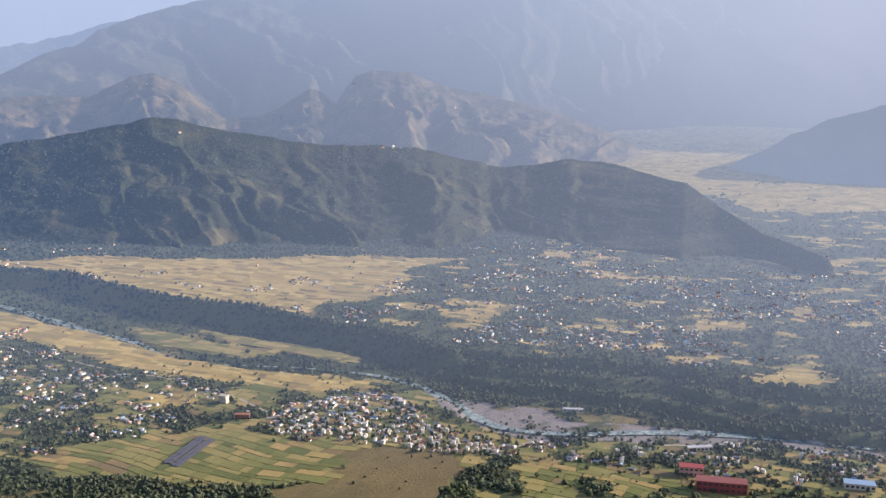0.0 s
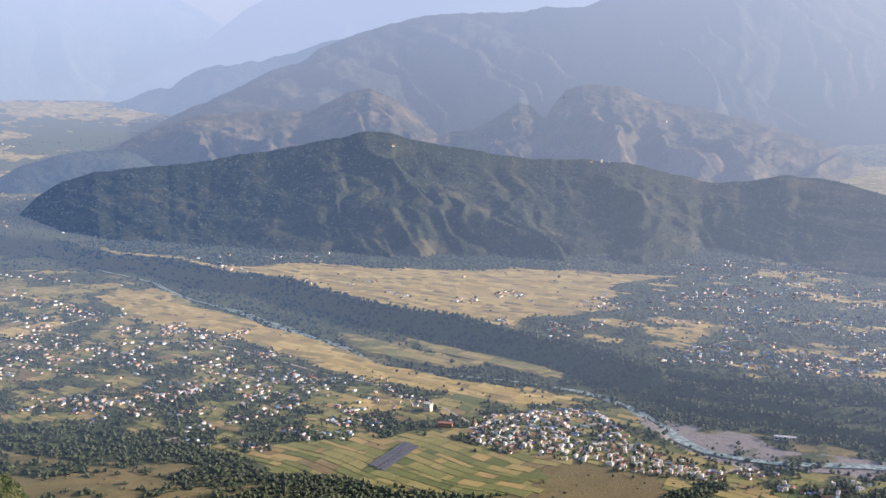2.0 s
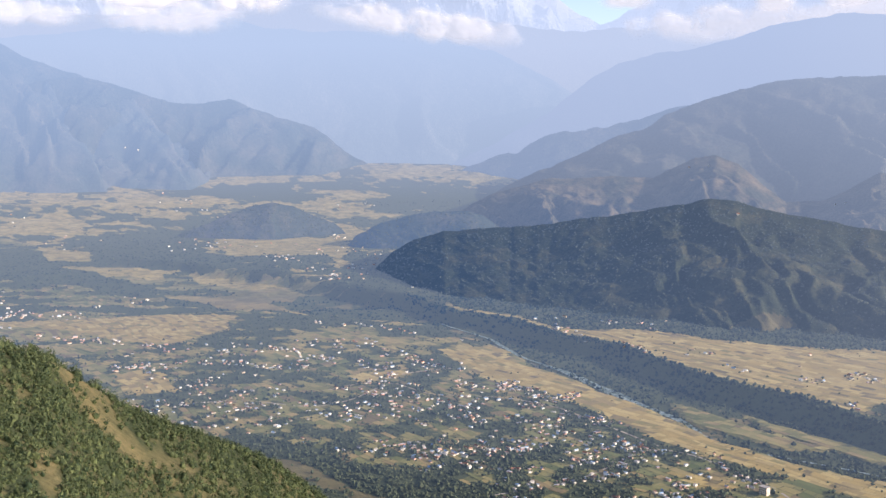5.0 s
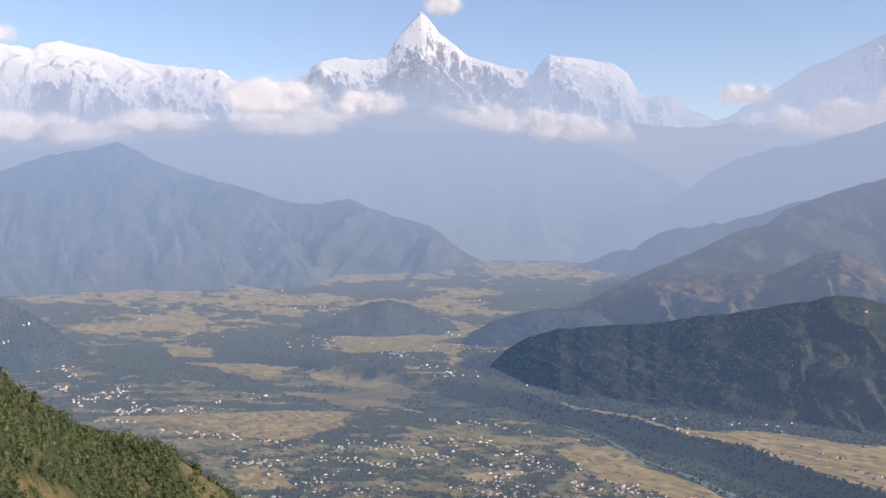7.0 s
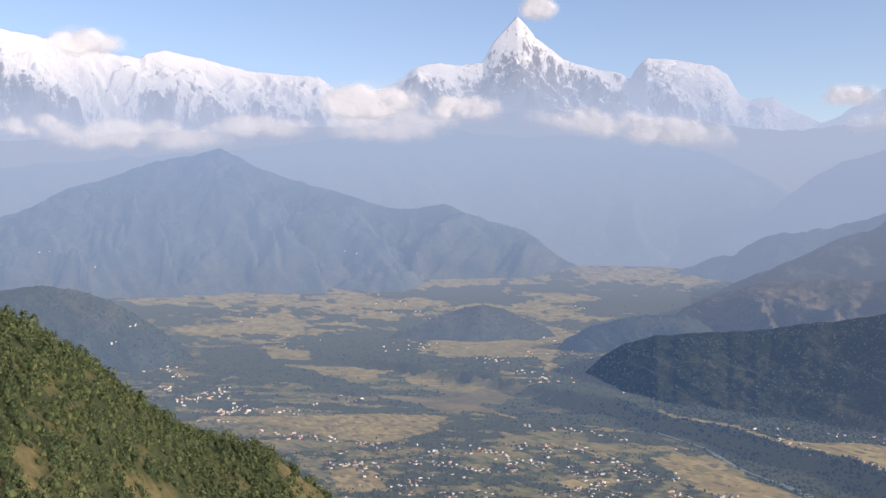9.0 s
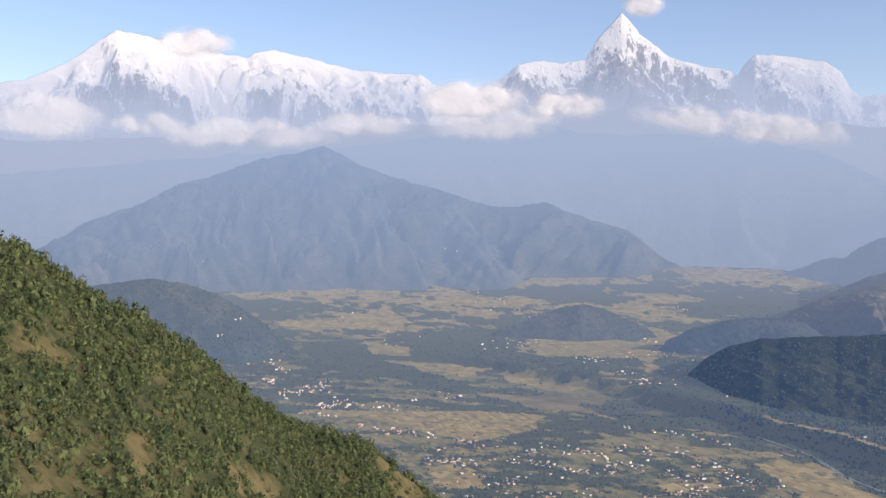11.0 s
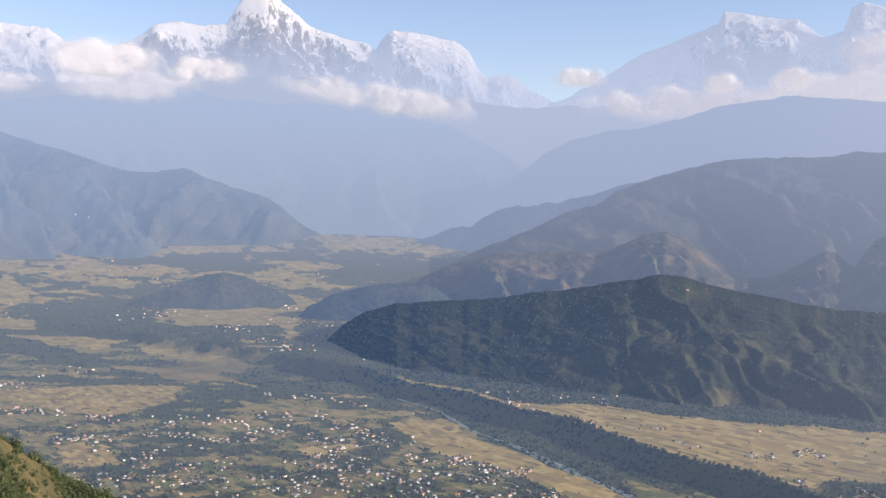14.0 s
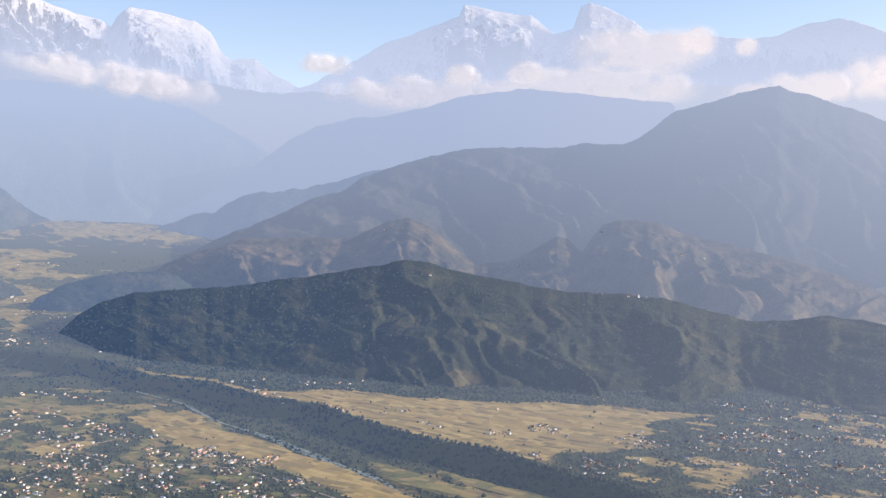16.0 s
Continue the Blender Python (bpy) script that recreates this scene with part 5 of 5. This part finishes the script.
def house_sites():
    """Places of houses: dense in the town, along the lanes, and in clusters elsewhere."""
    out = []
    for rows in (LANES_NEAR, LANES_MID, LANES_FAR, LANES_ACROSS, LANES_SETTLED, LANES_EAST):
        for line, count in rows:
            q = rng.uniform(0, len(line) - 1, count)
            az = np.interp(q, range(len(line)), [p[0] for p in line]) + rng.normal(0, 0.12, count)
            dep = np.radians(np.interp(q, range(len(line)), [p[1] for p in line]) + rng.normal(0, 0.10, count))
            d = (EYE.z - (PLATEAU if rows in (LANES_ACROSS, LANES_SETTLED) else 0)) / np.tan(dep)
            out.append(np.stack([d * np.sin(np.radians(az)), d * np.cos(np.radians(az))], 1))
    x, y = strewn(7000, 26, 41, 19.1, 22.7)
    k = within(x, y, TOWN) > 0
    out.append(np.stack([x[k], y[k]], 1)[:500])
    x, y = strewn(9000, -12, 36, 11.6, 22)
    a, b = canyon(x, y)
    k = (a < -25) & (fbm(x, y, 75, 3, 101) + 0.5 * fbm(x, y, 22, 2, 102) > 0.05 + 0.25 * step(-170, -90, a)) & (within(x, y, GREEN_FIELD) + within(x, y, HEATH) + within(x, y, RAVINE) + within(x, y, BANK_FIELDS) + within(x, y, BIG_FIELD) == 0)
    out.append(np.stack([x[k], y[k]], 1)[:800])
    x, y = strewn(9000, 29, 62, 11.3, 17.3)
    a, b = canyon(x, y)
    k = (b > 10) & (fbm(x, y, 90, 3, 111) + 0.4 * fbm(x, y, 25, 2, 112) > 0.10) & (np.degrees(np.arctan2(x, y)) > np.interp(np.hypot(x, y), (1150, 1300, 1500, 1700), (28, 30, 33.5, 37.5)))
    out.append(np.stack([x[k], y[k]], 1)[:900])
    x, y = strewn(2200, 7, 34, 11, 16)
    a, b = canyon(x, y)
    k = (b > 4) & (fbm(x, y, 60, 3, 115) > 0.48)
    out.append(np.stack([x[k], y[k]], 1)[:50])
    x, y = strewn(2500, 40, 60, 21.2, 23.5)
    k = fbm(x, y, 50, 3, 131) > 0.30
    out.append(np.stack([x[k], y[k]], 1)[:90])
    x, y = strewn(5000, -18, 20, 5.6, 9.4)
    a, b = canyon(x, y)
    k = (fbm(x, y, 140, 3, 141) + 0.4 * fbm(x, y, 35, 2, 142) > 0.24) & ((b > 0) | (a < 0))
    out.append(np.stack([x[k], y[k]], 1)[:200])
    p = np.concatenate(out)
    kept, cells = [], {}
    for q in p:
        key = (int(q[0] // 8), int(q[1] // 8))
        near_ = [r for i in (-1, 0, 1) for j in (-1, 0, 1) for r in cells.get((key[0] + i, key[1] + j), ())]
        if all((q[0] - r[0]) ** 2 + (q[1] - r[1]) ** 2 > 15 for r in near_):
            cells.setdefault(key, []).append(q)
            kept.append(q)
    return np.array(kept)


sites = house_sites()
sites = sites[np.argsort(np.hypot(sites[:, 0], sites[:, 1]))]
flat = floor_z(sites[:, 0], sites[:, 1])
LANE = np.degrees(np.arctan2(ALONG[1], ALONG[0]))


# garden trees beside the houses
near_house = rng.choice(len(sites), int(1.5 * len(sites)))
gx = sites[near_house, 0] + rng.choice([-1, 1], len(near_house)) * rng.uniform(3.0, 7.5, len(near_house))
gy = sites[near_house, 1] + rng.choice([-1, 1], len(near_house)) * rng.uniform(3.0, 7.5, len(near_house))
clear_of = (np.hypot(gx, gy) < 2000) & (within(gx, gy, TOWN) < rng.uniform(0.85, 1.35, len(gx))) & ((canyon(gx, gy)[0] < -6) | (canyon(gx, gy)[1] > 4))
gx, gy = gx[clear_of], gy[clear_of]
gw = rng.uniform(2.2, 4.8, len(gx))
for side_, leaves, lumps in ((np.hypot(gx, gy) < 1000, FAR_LEAVES, 2), (np.hypot(gx, gy) >= 1000, FAR_LEAVES, 1)):
    wood("garden_trees", "green garden trees between the houses", gx[side_], gy[side_], floor_z(gx[side_], gy[side_]), gw[side_], leaves, lumps=lumps, seed=19)


def house_turn(k):
    return LANE + 12 * math.sin(sites[k][0] * 0.05) + rng.normal(0, 8) + rng.choice([0, 90, 180, 180])


for k in range(min(290, len(sites))):
    kind = KINDS[int(rng.choice(6, p=[0.2, 0.28, 0.18, 0.16, 0.06, 0.12]))]
    m = pose(sites[k][0], sites[k][1], flat[k], 0, 0, house_turn(k))
    if k < 6:
        KINDS[k].matrix_basis = m
    else:
        copy_thing(kind, m)
for tint in range(4):
    bm_v, bm_f, n = [], [], 0
    for k in range(290 + tint, len(sites), 4):
        grow = 1 + 0.30 * float(step(1400, 2300, np.hypot(*sites[k])))
        l, w, h = grow * rng.uniform(3.2, 6.4), grow * rng.uniform(2.2, 3.1), grow * rng.uniform(1.6, 3.0)
        m = np.array(pose(sites[k][0], sites[k][1], flat[k] - 0.6, 0, 0, house_turn(k)))
        rise = rng.choice([0.0, 0.0, 1.2])
        co = np.array([(-l / 2, -w / 2, 0), (l / 2, -w / 2, 0), (l / 2, w / 2, 0), (-l / 2, w / 2, 0), (-l / 2, -w / 2, h), (l / 2, -w / 2, h), (l / 2, w / 2, h), (-l / 2, w / 2, h), (-l / 2, 0, h + rise), (l / 2, 0, h + rise)])
        bm_v.append(co @ m[:3, :3].T + m[:3, 3])
        bm_f.append(np.array([(0, 1, 5, 4), (1, 2, 6, 5), (2, 3, 7, 6), (3, 0, 4, 7), (4, 5, 9, 8), (6, 7, 8, 9)]) + n)
        n += 10
    me = faces_mesh("far_houses", np.concatenate(bm_v), np.concatenate(bm_f), [WALLS[0], WALLS[1], WALLS[0], WALLS[3]][tint])
    me.materials.append(ROOFS[tint])
    me.polygons.foreach_set("material_index", np.tile([0, 0, 0, 0, 1, 1], len(bm_v)))
    tagged(new("far_houses", me), "small pale houses scattered across the valley", "houses", kind="stuff")


# ---- larger buildings ----
def building(name, label, x, y, turn, l, w, h, wall, roof, storeys=2, bays=5):
    ob = tagged(new(name), label, "building")
    part("wall", boxes((-l / 2, l / 2, -w / 2, w / 2, -1.5, h)), wall, ob)
    part("roof", boxes((-l / 2 - 0.4, l / 2 + 0.4, -w / 2 - 0.4, w / 2 + 0.4, h, h + 0.35)), roof, ob)
    for s in range(storeys):
        for k in range(bays):
            xk, zk = (k + 0.5) / bays * l - l / 2, (s + 0.35) * h / storeys
            part("window", boxes((xk - 0.3 * l / bays, xk + 0.3 * l / bays, -w / 2 - 0.08, -w / 2 + 0.02, zk, zk + 0.4 * h / storeys)), GLASS, ob)
    ob.matrix_basis = pose(x, y, float(floor_z(np.array([x]), np.array([y]))[0]), 0, 0, turn)
    return ob


RED = plain("red_wall", (0.30, 0.06, 0.06), 0.8, 0.15)
for name, label, az, dep, *rest in (
        ("school", "long dark red school with rows of windows", 52.4, 23.6, -48, 40, 12, 9, RED, plain("maroon_roof", (0.22, 0.07, 0.06), 0.7, 0.2), 2, 9),
        ("school_wing", "pale pink school wing beside the red block", 50.7, 22.95, -48, 20, 9, 8, WALLS[3], RED, 2, 5),
        ("tall_block", "white four-storey block above the town", 23.9, 19.35, -58, 8.5, 6, 8, WALLS[1], ROOFS[0], 4, 4),
        ("red_block", "brick-red school block beside a playing field", 24.9, 20.25, -35, 14, 5, 4.5, WALLS[2], ROOFS[1], 2, 5),
        ("market_hall", "white market hall with a pale roof", 34.0, 19.85, -58, 7, 5, 4.5, WALLS[1], ROOFS[3], 2, 4),
        ("riverside_shed", "long white riverside shed", 43.9, 19.7, -42, 20, 4, 3.5, WALLS[0], ROOFS[3], 1, 5),
        ("long_shed", "long shed with a pale tin roof", 51.1, 21.6, -30, 22, 5, 4, WALLS[1], ROOFS[3], 1, 6),
        ("blue_hall", "wide hall with a bright blue tin roof", 59.6, 22.5, -50, 24, 10, 5, WALLS[1], ROOFS[2], 1, 6)):
    building(name, label, *on_floor(az, dep), *rest)


# ---- the solar field ----
def solar_field():
    ob = tagged(new("solar_field"), "grey-blue solar panels in long tilted rows on a field", "solar panels")
    blue = plain("panel_glass", (0.085, 0.087, 0.10), 0.55, 0.15)
    post = plain("panel_post", (0.4, 0.4, 0.42), 0.5, 0.1, metal=0.6)
    for row in range(4):
        for k in range(10):
            panel = boxes((-3.1, 3.1, -1.85, 1.85, -0.05, 0.05))
            p = part("panel", panel, blue, ob)
            p.matrix_basis = pose(-31.5 + 6.5 * k + (4 if row > 1 else 0), (-7.6, -3.5, 2.2, 6.3)[row], 1.4, 14, 0, 0)
            q = part("post", boxes((-0.1, 0.1, -0.1, 0.1, 0, 1.4)), post, ob)
            q.matrix_basis = pose(-31.5 + 6.5 * k + (4 if row > 1 else 0), (-7.6, -3.5, 2.2, 6.3)[row], 0)
    ob.matrix_basis = pose(336, 836, float(floor_z(np.array([336.0]), np.array([836.0]))[0]), 0, 0, 38)


solar_field()


# ---- clouds about the snow mountains ----
def cloud_material():
    m, tree, bsdf = nodes_of("cloud")
    bsdf.inputs["Base Color"].default_value = (0.72, 0.72, 0.73, 1)
    bsdf.inputs["Roughness"].default_value = 1.0
    bsdf.inputs["Specular IOR Level"].default_value = 0.0
    tree.links.new(attribute(tree, "dense"), bsdf.inputs["Alpha"])
    # the warm sunlit white is mostly emitted by the cloud itself
    glow_over(m, 0.62, (0.70, 0.655, 0.64))
    out = tree.nodes["Material Output"]
    solid = out.inputs["Surface"].links[0].from_socket
    thin = node(tree, "ShaderNodeBsdfTransparent")
    both = node(tree, "ShaderNodeMixShader", [(0, attribute(tree, "dense")), (1, thin.outputs[0]), (2, solid)])
    bsdf.inputs["Alpha"].default_value = 1.0
    for link in list(bsdf.inputs["Alpha"].links):
        tree.links.remove(link)
    tree.links.new(both.outputs[0], out.inputs["Surface"])
    return m


CLOUD = cloud_material()


def cloud(az, el, width, height, seed, dist=4430, thick=1.0, tilt=0.0, veil=0.3):
    """A bank of cloud: a bulging mass, thin at its ragged edges."""
    cols, rows = max(24, int(width * 11)), max(18, int(height * 18))
    s, t = np.meshgrid(np.linspace(-1, 1, cols), np.linspace(-1, 1, rows))
    aa, ee = az + s * width / 2, el + t * height / 2 + tilt * s
    crng = np.random.default_rng(seed)
    heap = np.zeros_like(aa)
    for _ in range(int(16 + 5 * width)):
        ps = crng.uniform(-0.8, 0.8)
        room = height * (1 - ps * ps) ** 0.5
        size = crng.uniform(0.16, 0.32) * room + 0.12
        pa, pe = az + ps * width / 2, el + tilt * ps - 0.22 * height + crng.uniform(0, 0.6) ** 1.3 * room * 0.8
        heap = heap + 0.75 * np.exp(-2.2 * ((aa - pa) ** 2 + (ee - pe) ** 2 * 1.3) / size ** 2)
    heap = 1 - np.exp(-1.3 * heap)
    puff = fbm(aa, ee, 0.9, 5, seed, 0.55)
    drift = fbm(aa * 0.5, ee, 1.1, 4, seed + 5, 0.55)
    rim = step(0.0, 0.55, 1 - np.hypot(s, t) + 0.18 * drift) * step(0, 0.12, 1 - np.abs(t)) * step(0, 0.12, 1 - np.abs(s))
    dense = np.clip(0.9 * step(0.30, 0.95, heap * (1 + 0.5 * puff) + 0.18 * puff) + veil * step(-0.5, 0.6, drift), 0, 1) * rim * thick
    bulge = np.clip(heap, 0, 1) * 1.3 + 0.14 * puff
    d = dist - 55 * bulge
    a, e = np.radians(aa), np.radians(ee)
    x, y, z = d * np.sin(a), d * np.cos(a), EYE.z + d * np.tan(e)
    ob = sheet("cloud", x, y, z, CLOUD, {"dense": dense})
    bm = bmesh.new()
    bm.from_mesh(ob.data)
    thin = dense.ravel() < 0.015
    bmesh.ops.delete(bm, geom=[f for f in bm.faces if all(thin[v.index] for v in f.verts)], context="FACES")
    bm.to_mesh(ob.data)
    bm.free()
    return tagged(ob, "white sunlit cloud bank below the snow peaks", "cloud", "clouds on the mountains")


CLOUDS = [(-9.0, 7.25, 6.6, 3.0, 201), (-4.0, 6.8, 5.5, 2.2, 202), (-8.0, 5.9, 9.0, 2.6, 216), (5.0, 5.6, 14.0, 2.6, 203, -1.0), (-21.5, 5.4, 12.0, 2.6, 204), (-31.5, 6.1, 6.5, 3.4, 205), (-26.6, 5.8, 5.0, 1.8, 219), (-15.0, 5.9, 7.0, 2.0, 220), (16.2, 6.6, 3.6, 1.6, 206), (0.2, 12.0, 2.6, 1.8, 207),
          (-24.0, 10.1, 4.6, 1.9, 208), (33.3, 7.6, 9.0, 3.6, 209), (27.2, 6.3, 2.8, 1.9, 210), (23.8, 6.2, 2.4, 1.6, 211), (41.5, 5.4, 9.0, 2.6, 212), (22.0, 5.2, 14.0, 3.0, 213), (47.0, 6.0, 8.0, 3.4, 214), (31, 5.6, 14, 3.2, 215), (36.2, 8.0, 2.6, 2.2, 217), (38.8, 7.6, 1.6, 1.5, 218)]
for az, el, width, height, seed, *tilt in CLOUDS:
    cloud(az, el, width, height, seed, veil=0.10 if width > 9 else 0.3, tilt=tilt[0] if tilt else 0.0, thick=0.52 if el < 6.5 and az < -7 else 0.7 if width > 8 else 0.9)


# ---- farms and shrines on the hills ----
def on_hill(grid, az, el):
    """The place of a hill's face that is seen at that bearing and height angle."""
    x, y, z, _ = grid
    miss = np.hypot(np.degrees(np.arctan2(x, y)) - az, np.degrees(np.arctan2(z - EYE.z, np.hypot(x, y))) - el)
    k = np.unravel_index(np.argmin(miss), miss.shape)
    return x[k], y[k], z[k]


HILL_FARMS = [(WEST, -26.4, -0.7), (WEST, -25.9, -0.6), (WEST, -25.2, -0.9), (WEST, -24.6, -1.2), (WEST, -23.8, -1.5), (WEST, -10.0, -1.2), (WEST, -10.6, -0.9), (RIDGE, 33.0, -5.75), (RIDGE, 33.6, -5.75), (RIDGE, 34.0, -5.8), (RIDGE, 22.2, -4.85), (SPUR, -23.0, -5.6), (SPUR, -22.8, -5.5), (SPUR, -22.1, -4.75), (SPUR, -21.9, -4.7), (TERRACED, 20.6, -2.3),
              (TERRACED, 19.6, -2.4), (TERRACED, 27.0, -4.3), (TERRACED, 27.5, -4.2), (TERRACED, 31.5, -2.3), (TERRACED, 37.0, -3.6), (TERRACED, 38.0, -4.1), (TERRACED, 35.8, -3.4)]
for k, (grid, az, el) in enumerate(HILL_FARMS):
    x, y, z = on_hill(grid, az, el)
    farm = copy_thing(KINDS[(0, 1, 5)[k % 3]], pose(x, y, z + 0.5, 0, 0, -az + 20 * (k % 3)))
    farm.scale = (1.4, 1.2, 1.2)
    tagged(farm, "pale farmhouse high on a wooded hill", "house")


# ---- the trees that stand nearest below the lookout ----
BARK = plain("bark", (0.12, 0.09, 0.065), 0.9, 0.3, 4.0)


def limb(bm, foot, tip, r0, r1, sides=7):
    """A tapered round limb between two places."""
    axis = (tip - foot).normalized()
    side_a = axis.orthogonal().normalized()
    side_b = axis.cross(side_a)
    rings = []
    for p, r in ((foot, r0), ((foot + tip) / 2 + 0.08 * r0 * side_a, (r0 + r1) / 2), (tip, r1)):
        rings.append([bm.verts.new(p + r * (math.cos(k * 2 * math.pi / sides) * side_a + math.sin(k * 2 * math.pi / sides) * side_b)) for k in range(sides)])
    for lo, hi in zip(rings, rings[1:]):
        for k in range(sides):
            bm.faces.new((lo[k], lo[(k + 1) % sides], hi[(k + 1) % sides], hi[k]))
    bm.faces.new(rings[-1])


def tree(seed, label):
    trng = np.random.default_rng(seed)
    ob = tagged(new("tree"), label, "tree", "trees below the lookout")
    bm = bmesh.new()
    limb(bm, Vector((0, 0, -0.8)), Vector((0.1, 0, 2.0)), 0.22, 0.13)
    for k in range(4):
        a = trng.uniform(0, 6.28)
        limb(bm, Vector((0.05, 0, trng.uniform(1.2, 1.9))), Vector((1.1 * math.cos(a), 1.1 * math.sin(a), trng.uniform(2.4, 3.4))), 0.09, 0.03, 5)
    part("trunk", bm, BARK, ob)
    co, tri = crown(trng, 14, 260)
    me = faces_mesh("crown", co * (3.4, 3.4, 3.6) + (0, 0, 0.8), tri, SLOPE_LEAVES)
    new("crown", me).parent = ob
    return ob


TREES = [tree(300 + k, label) for k, label in enumerate(("leafy green broad-leaved tree on the steep slope", "tall dark green tree on the wooded slope", "rounded yellow-green tree on the dry slope", "bushy olive-green tree among the forest"))]
near_z = slope_z(near_x, near_y)
for k in range(SINGLE):
    m = pose(near_x[k], near_y[k], near_z[k], 0, 0, rng.uniform(0, 360))
    if k < len(TREES):
        TREES[k].matrix_basis = m
    else:
        one = copy_thing(TREES[k % len(TREES)], m)
        one.scale = [rng.uniform(0.55, 0.95)] * 3


# ---- lanes and roads ----
ROAD = plain("pale_road", (0.36, 0.32, 0.26), 0.95, 0.2, 0.3)


def road(points, width, label):
    x, y = along(points, 5.0)
    dx, dy = np.gradient(x), np.gradient(y)
    n = np.hypot(dx, dy)
    s = np.linspace(-1, 1, 3)[:, None]
    px, py = x + s * width / 2 * dy / n, y - s * width / 2 * dx / n
    tagged(sheet("road", px, py, floor_z(px, py) + 0.45, ROAD), label, "road", kind="structure")


road([(-18, 1392), (27, 1427), (83, 1468), (120, 1493), (184, 1512)], 5, "pale straight dirt lane between fields")
road([(-202, 1363), (-115, 1361), (-25, 1315), (24, 1343), (81, 1435), (127, 1360), (222, 1335), (286, 1274), (332, 1169), (364, 1091)], 3, "narrow pale village lane on the terrace")
road([(136, 963), (221, 990), (264, 1015), (351, 1094), (388, 1062), (430, 971), (439, 882)], 3, "narrow pale lane among terraced fields")
road([(773, 944), (813, 961), (869, 954), (852, 906), (829, 853), (860, 806), (898, 720), (964, 664)], 3, "winding pale dirt lane between houses")
road([(534, 677), (618, 673), (673, 639), (716, 599), (783, 561), (818, 491)], 4, "pale dirt road beside the river")
